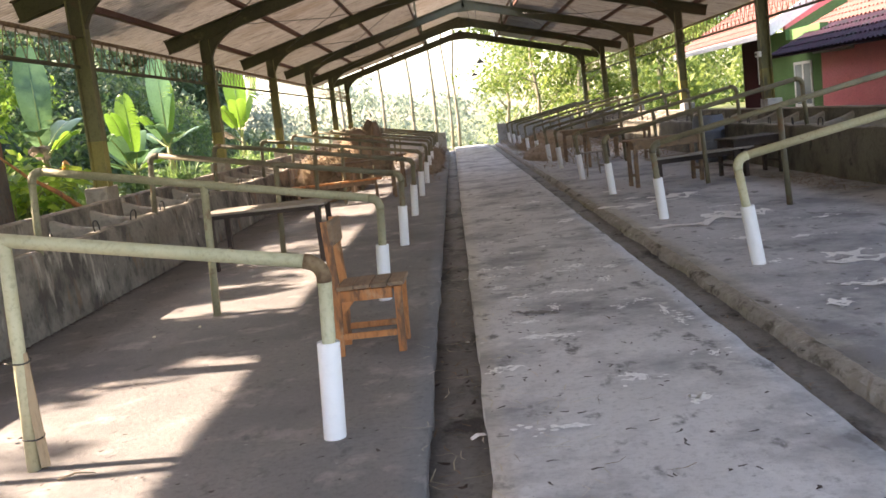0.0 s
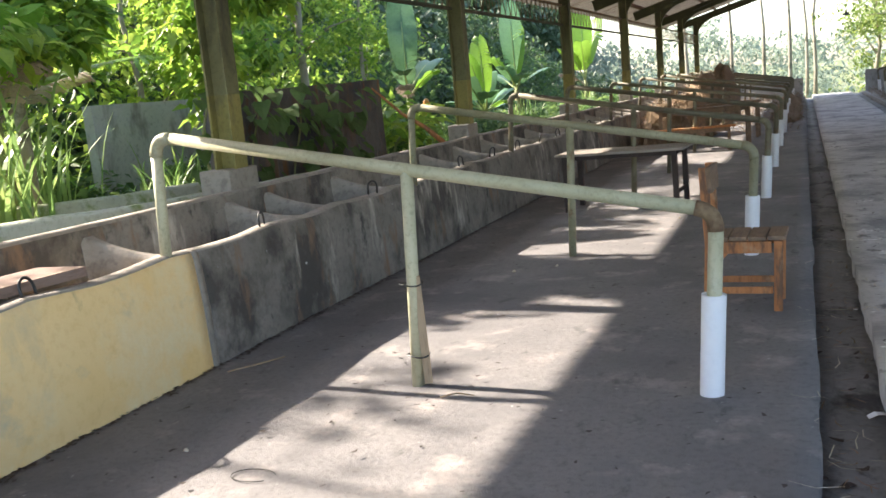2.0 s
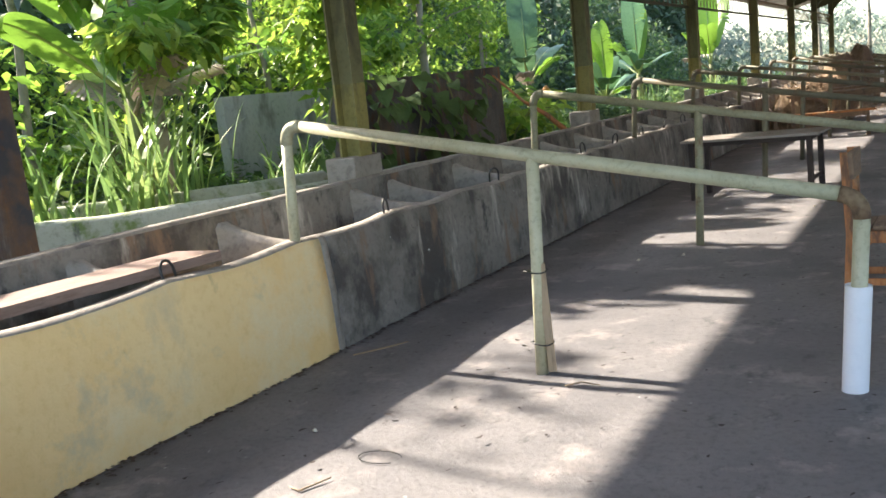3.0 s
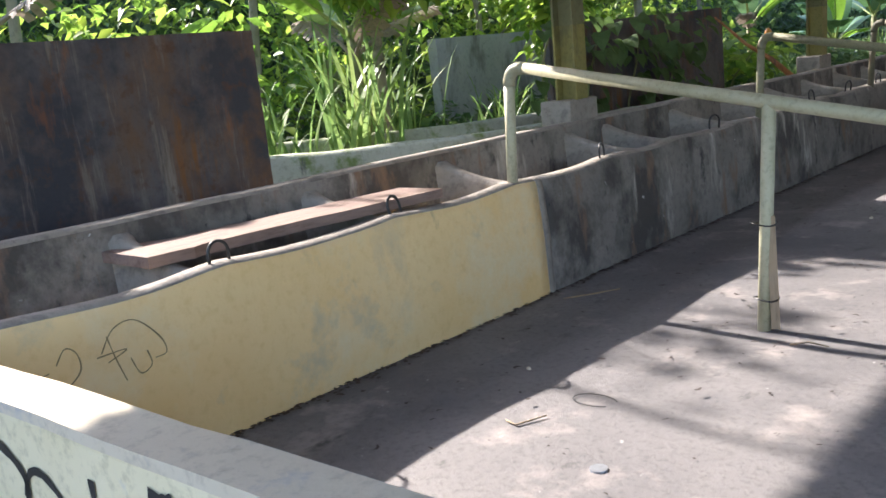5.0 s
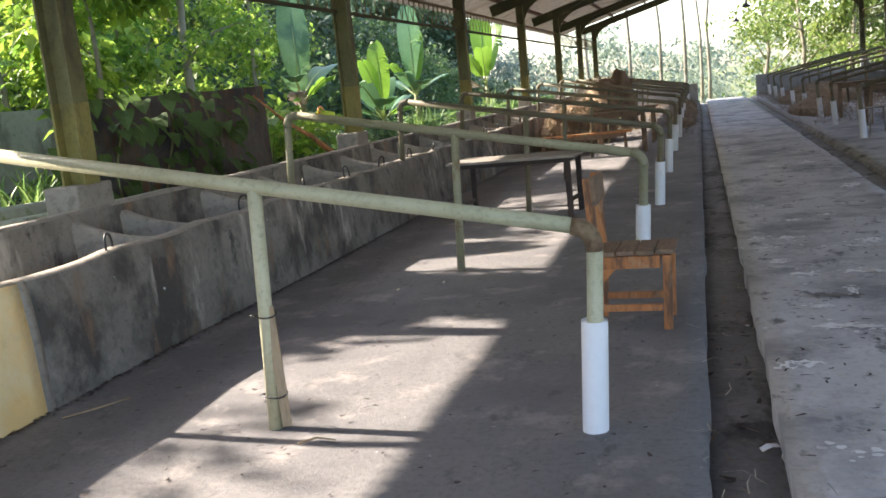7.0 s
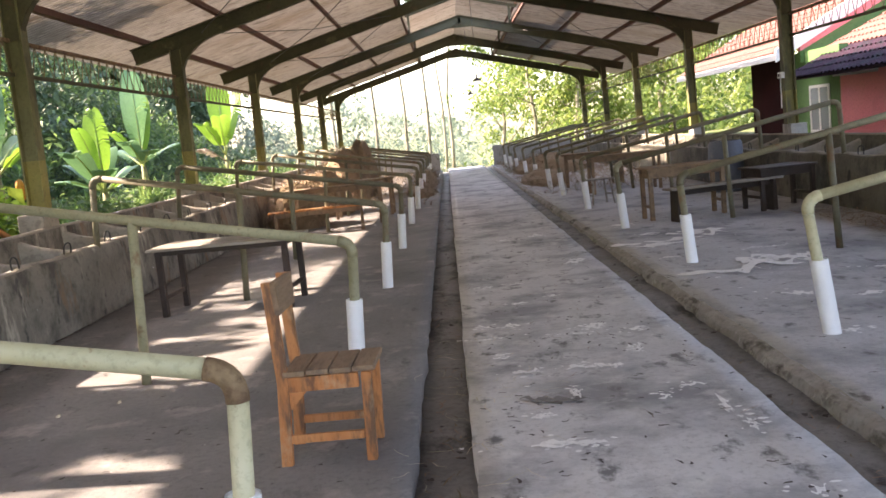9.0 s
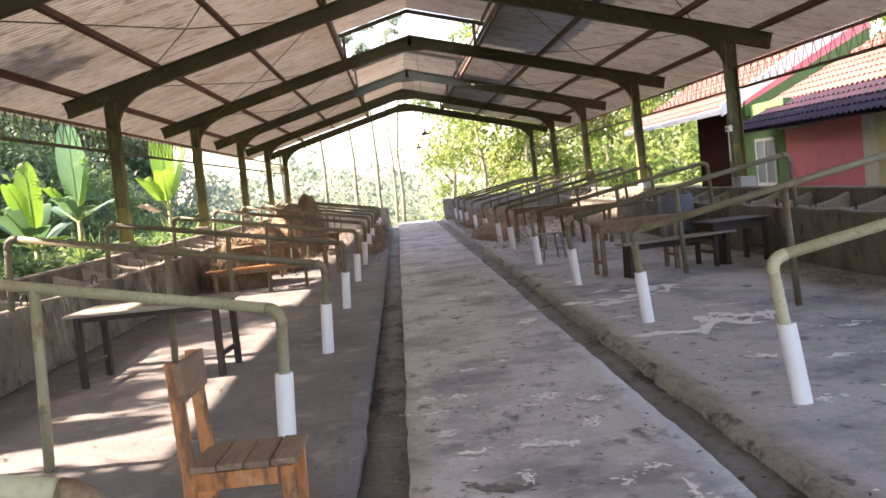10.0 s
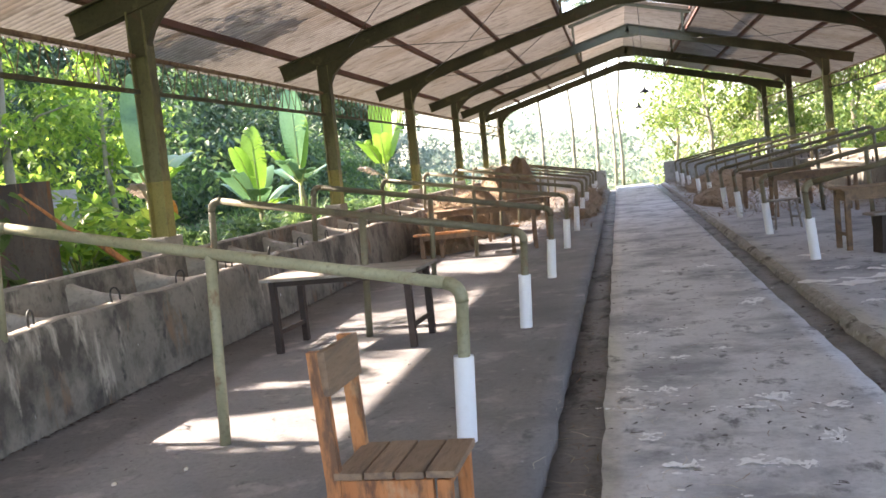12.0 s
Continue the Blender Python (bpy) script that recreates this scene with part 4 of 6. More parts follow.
# walls and panels just outside the left trough
def panel(name, x, y0, y1, z0, z1, mat, label, thick=0.05, lean=0.0, top_wave=0.0):
    bm = bmesh.new()
    n = max(4, int((y1 - y0) / 0.2))
    rows = []
    for i in range(n + 1):
        y = y0 + (y1 - y0) * i / n
        zt = z1 + top_wave * noise.noise(Vector((x, y * 0.9, 0))) - lean * (y - y0)
        bow = 0.02 * noise.noise(Vector((x, y * 0.6, 4)))
        rows.append([bm.verts.new(p) for p in ((x + bow, y, z0), (x + bow, y, zt), (x - thick + bow, y, zt), (x - thick + bow, y, z0))])
    for a, b in zip(rows, rows[1:]):
        for j in range(3):
            bm.faces.new((a[j], a[j + 1], b[j + 1], b[j]))
    bm.faces.new(rows[0])
    bm.faces.new(rows[-1])
    bmesh.ops.recalc_face_normals(bm, faces=bm.faces)
    return structure(name, bm, mat, label, "wall")


panel("wall_panel_1", -5.5, -4.0, 3.88, 0.0, 1.86, M_RUSTPLATE, "tall dark rust-streaked panel wall behind the trough", 0.07, 0.01, 0.015)
panel("wall_panel_2", -5.5, 7.3, 11.03, 0.0, 1.68, M_RUSTPLATE, "tall dark rust-streaked panel wall overgrown with leaves", 0.07, -0.015, 0.015)
panel("wall_garden", -8.5, 9.0, 16.0, 0.0, 1.76, M_GREYWALL, "grey rendered garden wall with dark streaks", 0.15, 0.0, 0.02)


def ledge(name, pts, top, width, mat, label):
    """A low wall along a bent line, with a rounded top."""
    bm = bmesh.new()
    fine = []
    for (x0, y0), (x1, y1) in zip(pts, pts[1:]):
        fine += [Vector((x0 + (x1 - x0) * k / 8, y0 + (y1 - y0) * k / 8, 0)) for k in range(8)]
    fine.append(Vector((*pts[-1], 0)))
    sm = [sum(fine[max(0, i - 3):i + 4], Vector()) / len(fine[max(0, i - 3):i + 4]) for i in range(len(fine))]
    rows = []
    for i, p in enumerate(sm):
        d = (sm[min(i + 1, len(sm) - 1)] - sm[max(i - 1, 0)]).normalized()
        nrm = Vector((-d.y, d.x, 0))
        h = top + 0.012 * noise.noise(p * 2)
        rows.append([bm.verts.new(p + nrm * o + Vector((0, 0, z))) for o, z in ((-width / 2, 0), (-width / 2, h - 0.03), (-width / 2 + 0.03, h), (width / 2 - 0.03, h), (width / 2, h - 0.03), (width / 2, 0))])
    for a, b in zip(rows, rows[1:]):
        for j in range(5):
            bm.faces.new((a[j], a[j + 1], b[j + 1], b[j]))
    bmesh.ops.recalc_face_normals(bm, faces=bm.faces)
    structure(name, bm, mat, label, "wall", True)


ledge("ledge_inner", [(-8.5, 3.9), (-7.2, 4.4), (-6.2, 5.0), (-5.3, 6.0), (-4.95, 7.5), (-4.85, 12.0)], 0.82, 0.2, M_MOSS, "low pale mossy channel wall outside the trough")
ledge("ledge_outer", [(-10.5, 4.4), (-8.8, 5.5), (-7.4, 6.4), (-6.4, 7.6), (-6.0, 9.5)], 0.80, 0.16, M_MOSS, "low green mossy channel wall beside the weeds")


def leaning_branch():
    pts = [(-4.45, 10.55, 0.86), (-4.62, 10.4, 1.08), (-4.85, 10.25, 1.28), (-5.1, 10.0, 1.62)]
    ob = link_mesh("dry_branch", tube_mesh(pts, [0.035, 0.028, 0.02, 0.01], 8), M_WOOD, None, "", True)
    tagged(ob, "dry brown branch leaning on the trough", "branch")


leaning_branch()


# ---- writing and marks ----
def stroke(name, pts, width, mat, plane, parent, label=""):
    """A drawn line: a flat ribbon just proud of a wall. plane: "y" or "x" with the wall's place."""
    axis, at = plane
    P = [Vector((a, b)) for a, b in pts]
    fine = []
    for i in range(len(P) - 1):
        p0, p1, p2, p3 = P[max(i - 1, 0)], P[i], P[i + 1], P[min(i + 2, len(P) - 1)]
        for k in range(6):
            t = k / 6
            fine.append(0.5 * ((2 * p1) + (p2 - p0) * t + (2 * p0 - 5 * p1 + 4 * p2 - p3) * t * t + (3 * p1 - p0 - 3 * p2 + p3) * t ** 3))
    fine.append(P[-1])
    bm = bmesh.new()
    prev = None
    for i, p in enumerate(fine):
        d = (fine[min(i + 1, len(fine) - 1)] - fine[max(i - 1, 0)]).normalized()
        nrm = Vector((-d.y, d.x)) * width * (0.75 + 0.4 * noise.noise(Vector((i * 0.35, width * 99, 0)))) / 2
        pair = [bm.verts.new((q.x, at, q.y) if axis == "y" else (at, q.x, q.y)) for q in (p + nrm, p - nrm)]
        if prev:
            bm.faces.new((prev[0], prev[1], pair[1], pair[0]))
        prev = pair
    return part(name, bm, mat, parent, label)


FACE = ("y", END - 0.149)
for pts, w in (
    (((-3.55, 0.60), (-3.44, 0.50), (-3.50, 0.36), (-3.69, 0.16), (-3.95, 0.03)), 0.035),
    (((-3.19, 0.56), (-3.31, 0.50), (-3.46, 0.31), (-3.58, 0.06)), 0.03),
    (((-3.22, 0.56), (-3.16, 0.44), (-3.22, 0.28), (-3.30, 0.10)), 0.03),
    (((-3.09, 0.47), (-3.03, 0.55), (-2.95, 0.56), (-2.82, 0.52), (-2.77, 0.45), (-2.83, 0.28)), 0.038),
    (((-3.02, 0.51), (-3.12, 0.32), (-3.09, 0.20)), 0.026),
    (((-2.79, 0.42), (-2.74, 0.50), (-2.66, 0.51), (-2.56, 0.45), (-2.47, 0.38), (-2.42, 0.44), (-2.41, 0.56)), 0.032),
    (((-2.16, 0.585), (-2.11, 0.575), (-2.06, 0.59)), 0.06),
    (((-2.11, 0.58), (-2.16, 0.48), (-2.17, 0.36)), 0.035),
    (((-2.09, 0.58), (-2.00, 0.52), (-1.93, 0.40)), 0.03),
):
    stroke("graffiti_stroke", [(x, z + 0.02) for x, z in pts], w, M_SPRAY, FACE, WALL_END, "black spray painted stroke")

MARKS = thing("wall_scrawl", Matrix(), "thin brown scrawled lines on the yellow trough wall", "scrawl")
SIDE = ("x", CX - 4.288)
for pts in (
    ((1.29, 0.50), (1.37, 0.51)),
    ((1.40, 0.53), (1.44, 0.58), (1.48, 0.55), (1.48, 0.48), (1.40, 0.42)),
    ((1.57, 0.52), (1.63, 0.60), (1.72, 0.61), (1.81, 0.52), (1.83, 0.45), (1.78, 0.44)),
    ((1.60, 0.58), (1.62, 0.49), (1.65, 0.39)),
    ((1.55, 0.51), (1.67, 0.51), (1.59, 0.48)),
    ((1.68, 0.47), (1.71, 0.40), (1.76, 0.42), (1.75, 0.48)),
):
    stroke("scrawl_line", pts, 0.007, M_PENCIL, SIDE, MARKS)


def splash(x, y, z, rx, ry, seed, mat, name="white_splash"):
    """A dried splash: wandering runs of uneven width with drops thrown round them."""
    rnd = random.Random(seed * 7 + 1)
    bm = bmesh.new()
    for run in range(rnd.randint(2, 4)):
        px, py = x + rnd.uniform(-0.8, 0.4) * rx, y + rnd.uniform(-0.8, 0.8) * ry
        n = 16
        q = rnd.random() * 50
        length = rnd.uniform(0.6, 1.5)
        rows = []
        for i in range(n + 1):
            k = i / n
            cx = px + rx * length * k + 0.10 * rx * noise.noise(Vector((q, k * 4, 0)))
            cy = py + ry * 1.3 * noise.noise(Vector((q, k * 2.2, 5)))
            w = ry * (0.14 + 0.7 * max(0.0, noise.noise(Vector((q + 9, k * 4.5, 2))) + 0.25)) * math.sin(math.pi * min(1, 0.06 + k * 0.94)) + 0.002
            e = 0.25 * w
            rows.append((bm.verts.new((cx, cy + w + rnd.uniform(-e, e), z + 0.0004 * run)), bm.verts.new((cx, cy - w + rnd.uniform(-e, e), z + 0.0004 * run))))
        for c, d in zip(rows, rows[1:]):
            bm.faces.new((c[0], c[1], d[1], d[0]))
    for drop in range(rnd.randint(5, 14)):
        cx, cy = x + rnd.gauss(0.2, 0.8) * rx, y + rnd.gauss(0, 0.9) * ry
        r = rnd.uniform(0.004, 0.018)
        ring = [bm.verts.new((cx + r * rnd.uniform(0.6, 1.7) * math.cos(t * math.pi / 4), cy + r * rnd.uniform(0.6, 1.2) * math.sin(t * math.pi / 4), z)) for t in range(8)]
        bm.faces.new(ring)
    for f in bm.faces:
        f.normal_update()
        if f.normal.z < 0:
            f.normal_flip()
    return bm


def splashes(name, spots, z, label):
    bm = bmesh.new()
    for i, (x, y, rx, ry) in enumerate(spots):
        b = splash(x, y, z, rx, ry, i + len(name), M_CHALK)
        me = bpy.data.meshes.new("tmp")
        b.to_mesh(me)
        b.free()
        bm.from_mesh(me)
        bpy.data.meshes.remove(me)
    ob = link_mesh(name, bm, M_CHALK)
    tagged(ob, label, "stain", kind="stuff")


splashes("splash_marks_aisle", [(0.33, 6.84, 0.10, 0.09), (0.62, 6.88, 0.12, 0.05), (0.80, 6.84, 0.09, 0.06), (1.06, 7.22, 0.05, 0.09), (0.88, 7.88, 0.13, 0.09), (1.12, 7.68, 0.14, 0.05), (0.7, 7.75, 0.12, 0.03), (1.24, 5.85, 0.05, 0.16), (1.27, 5.65, 0.05, 0.08), (0.12, 8.24, 0.08, 0.05), (0.34, 8.18, 0.06, 0.06), (0.13, 7.82, 0.14, 0.03), (0.2, 7.3, 0.07, 0.05), (0.55, 6.38, 0.03, 0.08), (0.26, 5.64, 0.16, 0.05), (0.5, 5.6, 0.10, 0.04), (0.62, 13.3, 0.16, 0.12), (1.05, 13.55, 0.14, 0.16), (1.17, 10.95, 0.12, 0.16), (0.2, 9.9, 0.06, 0.04), (0.45, 9.95, 0.10, 0.03), (1.15, 6.35, 0.08, 0.06), (1.0, 6.2, 0.05, 0.04), (0.45, 9.0, 0.07, 0.05), (0.75, 9.2, 0.05, 0.03), (0.32, 6.05, 0.06, 0.04), (1.25, 4.9, 0.07, 0.05), (0.25, 4.0, 0.14, 0.05), (0.75, 4.6, 0.1, 0.06), (0.1, 5.0, 0.09, 0.05), (0.95, 4.2, 0.12, 0.06)], 0.0085, "dried white splash marks on the concrete aisle")
splashes("splash_marks_stall", [(2.25, 9.35, 0.45, 0.24), (2.65, 9.65, 0.42, 0.34), (2.95, 9.8, 0.30, 0.26), (2.1, 11.6, 0.5, 0.24), (2.75, 12.0, 0.45, 0.30), (2.2, 12.35, 0.25, 0.08), (2.42, 8.32, 0.16, 0.12), (2.95, 7.98, 0.22, 0.07), (2.36, 7.05, 0.10, 0.05), (3.0, 10.6, 0.25, 0.05), (2.1, 10.5, 0.1, 0.05), (3.5, 9.0, 0.2, 0.08), (2.85, 6.9, 0.3, 0.2), (2.6, 6.0, 0.3, 0.1), (2.15, 5.6, 0.12, 0.1), (2.2, 13.6, 0.2, 0.1)], 0.0285, "dried white splash marks on the stall floor")
_bm = splash(0.38, 6.3, 0.008, 0.16, 0.10, 77, M_GUTTER)
tagged(link_mesh("damp_patch", _bm, M_GUTTER), "small dark damp patch on the aisle", "stain", kind="stuff")

# wire ring and pebbles on the floor
_w = link_mesh("wire_ring", tube_mesh([(-2.42 + 0.10 * math.cos(q), 3.06 + 0.06 * math.sin(q), 0.008) for q in [0.4 + 5.2 * i / 24 for i in range(25)]], 0.0022, 6), M_BLACK)
tagged(_w, "thin open ring of dark wire on the floor", "wire")
_bm = bmesh.new()
bmesh.ops.create_cone(_bm, cap_ends=True, segments=24, radius1=0.034, radius2=0.032, depth=0.01, matrix=pose(-2.08, 2.55, 0.0))
tagged(link_mesh("drain_cap", _bm, M_CAPGREY, None, "", False), "small round grey metal cap set in the floor", "drain cap")
for _pts in ([(-2.62, 2.72, 0.01), (-2.56, 2.70, 0.008), (-2.50, 2.83, 0.012)], [(-1.98, 4.02, 0.01), (-1.92, 4.08, 0.012), (-1.82, 4.06, 0.01)], [(-3.42, 4.30, 0.01), (-3.30, 4.44, 0.014), (-3.22, 4.60, 0.01)]):
    tagged(link_mesh("twig", tube_mesh(_pts, [0.004, 0.005, 0.003], 6), M_LATH, None, "", True), "thin dry twig lying on the floor", "twig", "twigs on the floor")
for _x, _y in ((-2.9, 3.25), (-2.5, 6.9), (-2.2, 7.1), (-1.5, 9.3)):
    _bm = bmesh.new()
    bmesh.ops.create_icosphere(_bm, subdivisions=2, radius=0.012, matrix=pose(_x, _y, 0.008))
    roughen(_bm, 0.008, 40)
    tagged(link_mesh("pebble", _bm, M_CAP), "small pale stone chip on the floor", "pebble", "stone chips on the floor")

# paper scrap and litter
_bm = bmesh.new()
_vs = [_bm.verts.new(p) for p in ((-0.05, -0.02, 0.002), (0.0, -0.025, 0.02), (0.06, -0.01, 0.004), (0.055, 0.03, 0.008), (0.0, 0.025, 0.022), (-0.045, 0.02, 0.006))]
_bm.faces.new((_vs[0], _vs[1], _vs[4], _vs[5]))
_bm.faces.new((_vs[1], _vs[2], _vs[3], _vs[4]))
_p = link_mesh("paper_scrap", _bm, M_PAPER)
_p.matrix_basis = pose(-0.06, 4.27, -0.1, 0, 0, 25) @ Matrix.Scale(0.8, 4)
tagged(_p, "crumpled white paper scrap in the gutter", "paper")


M_PALESTRAW = material("pale_straw", (0.50, 0.44, 0.33), (0.62, 0.56, 0.44), 40, 4.0, (0.7, 0.9), 0.1, islands=0.3)


def blades(name, n, place, length, width, mat, label, category, curl=0.3, seed=1, kind="stuff"):
    """Many thin dry stalks or leaves scattered where place(rnd) puts them: (x, y, z, tilt)."""
    rnd = np.random.RandomState(seed)
    vs = np.zeros((n * 6, 3))
    for i in range(n):
        x, y, z, tilt = place(rnd)
        a = rnd.uniform(0, 2 * math.pi)
        ln, w = length * rnd.uniform(0.4, 1.2), width * rnd.uniform(0.6, 1.3)
        d = np.array([math.cos(a) * math.cos(tilt), math.sin(a) * math.cos(tilt), math.sin(tilt)])
        s = np.array([-math.sin(a), math.cos(a), 0.0]) * w / 2
        p = np.array([x, y, z])
        bend = np.array([-math.sin(a), math.cos(a), 0.15]) * curl * ln * rnd.uniform(-0.5, 0.5)
        for k in range(3):
            q = p + d * ln * k / 2 + bend * (k == 1)
            ww = (1.0, 0.9, 0.3)[k]
            vs[i * 6 + 2 * k], vs[i * 6 + 2 * k + 1] = q + s * ww, q - s * ww
    base = np.arange(n)[:, None] * 6
    fs = np.concatenate([base + np.array([0, 1, 3, 2]), base + np.array([2, 3, 5, 4])])
    ob = mesh_of(name, vs.tolist(), fs.tolist(), mat)
    tagged(ob, label, category, kind=kind)
    return ob


def in_gutter(r):
    s = r.rand() < 0.5
    return (r.uniform(-0.30, -0.05) if s else r.uniform(1.49, 1.69), r.uniform(1.5, 20), r.uniform(-0.118, -0.095) + (0.0 if s else 0.05), r.uniform(0, 0.2))


blades("gutter_litter", 700, in_gutter, 0.09, 0.006, M_STRAW, "dry stalks and leaf litter in the gutters", "litter", 0.5, 3)
blades("gutter_leaves", 240, in_gutter, 0.05, 0.03, M_DARKWOOD, "dark rotten leaves lying in the gutters", "litter", 0.5, 4)
blades("floor_litter", 260, lambda r: (r.uniform(-3.4, -0.4) if r.rand() < 0.6 else r.uniform(0, 5), r.uniform(1.6, 15), 0.03, 0.02), 0.035, 0.02, M_DARKWOOD, "small dark leaf crumbs on the floors", "litter", 0.5, 5)
blades("aisle_flecks", 420, lambda r: (r.uniform(0.0, 1.42), r.uniform(2.5, 18), 0.009, 0.0), 0.05, 0.014, M_DARKWOOD, "dark flecks of dung and leaf on the aisle", "litter", 0.4, 12)
blades("stall_flecks", 300, lambda r: (r.uniform(1.8, 5), r.uniform(4, 18), 0.029, 0.0), 0.05, 0.014, M_DARKWOOD, "dark flecks of dung and leaf on the stall floor", "litter", 0.4, 13)
blades("straw_wisps", 60, lambda r: (r.uniform(-0.2, 1.4), r.uniform(3, 14), 0.012, 0.03), 0.14, 0.004, M_STRAW, "single straws lying on the aisle", "straw", 0.6, 6)
blades("straw_by_gutter", 130, lambda r: (r.uniform(-0.32, 0.45), r.uniform(2.3, 8), 0.011, 0.04), 0.17, 0.004, M_PALESTRAW, "pale single straws strewn beside the gutter", "straw", 0.6, 21)
blades("wall_foot_dirt", 900, lambda r: (-3.575 + abs(r.normal(0, 0.03)), r.uniform(1.1, 16), 0.008, 0.02), 0.04, 0.022, M_DARKWOOD, "dark dirt crumbs along the foot of the trough wall", "litter", 0.5, 22)
blades("stall_crumbs", 220, lambda r: (r.uniform(-3.4, -0.4), r.uniform(1.8, 9), 0.008, 0.01), 0.03, 0.012, M_DARKWOOD, "small dark crumbs and bark on the stall floor", "litter", 0.5, 23)
blades("straw_bedding_left", 5000, lambda r: (r.uniform(-3.3, -0.4), 20 + 18 * r.rand() ** 0.8, abs(r.normal(0, 0.07)), r.uniform(-0.1, 0.5)), 0.3, 0.014, M_STRAW, "thick strewn dry straw at the far stalls", "straw", 0.4, 7)
blades("straw_bedding_right", 6000, lambda r: (r.uniform(1.8, 5.0), 19 + 19 * r.rand() ** 0.8, 0.02 + abs(r.normal(0, 0.08)), r.uniform(-0.1, 0.5)), 0.3, 0.014, M_STRAW, "thick strewn dry straw at the far stalls", "straw", 0.4, 8)
blades("straw_by_trough", 500, lambda r: (r.uniform(4.3, 5.0), r.uniform(10.6, 13), 0.03 + abs(r.normal(0, 0.02)), r.uniform(0, 0.2)), 0.22, 0.008, M_STRAW, "thin scatter of straw beside the trough", "straw", 0.4, 9)


def straw_heap(x, y, z, rx, ry, rz, n, seed, label):
    def place(r):
        v = r.normal(size=3)
        v /= np.linalg.norm(v)
        k = 0.8 + 0.25 * r.rand()
        return (x + v[0] * rx * k, y + v[1] * ry * k, z + abs(v[2]) * rz * k, r.uniform(-0.7, 0.5))
    h = blades("straw_heap", n, place, 0.3, 0.016, M_STRAW, label, "straw", 0.5, seed)
    bm = bmesh.new()
    bmesh.ops.create_icosphere(bm, subdivisions=3, radius=1.0)
    for v in bm.verts:
        v.co *= 0.92 + 0.16 * noise.noise(v.co * 2.2 + Vector((seed, 0, 0)))
        v.co = Vector((x + v.co.x * rx, y + v.co.y * ry, z + max(-0.02, v.co.z) * rz))
    part("straw_core", bm, M_STRAW, h)


straw_heap(-2.9, 18.4, 0.0, 0.55, 0.8, 0.95, 1500, 21, "brown heap of dry straw in a stall")
straw_heap(-2.8, 21.0, 0.0, 0.7, 0.9, 1.05, 1500, 22, "brown heap of dry straw in a stall")
straw_heap(-2.75, 25.2, 0.0, 0.75, 1.1, 1.45, 1500, 23, "tall brown heap of dry straw in a stall")
straw_heap(-2.35, 26.2, 0.0, 0.45, 0.7, 1.72, 900, 24, "tall rounded bundle of dry straw in a stall")
straw_heap(-0.75, 24.5, 0.0, 0.35, 1.6, 0.35, 700, 25, "low heap of dry straw by the gutter")
straw_heap(-0.7, 29.0, 0.0, 0.35, 2.4, 0.5, 900, 26, "low heap of dry straw by the gutter")
straw_heap(2.4, 24.5, 0.0, 0.6, 2.2, 0.4, 900, 27, "low heap of dry straw by the gutter")
straw_heap(3.2, 30.5, 0.0, 1.2, 3.0, 0.6, 1300, 28, "broad low heap of dry straw")


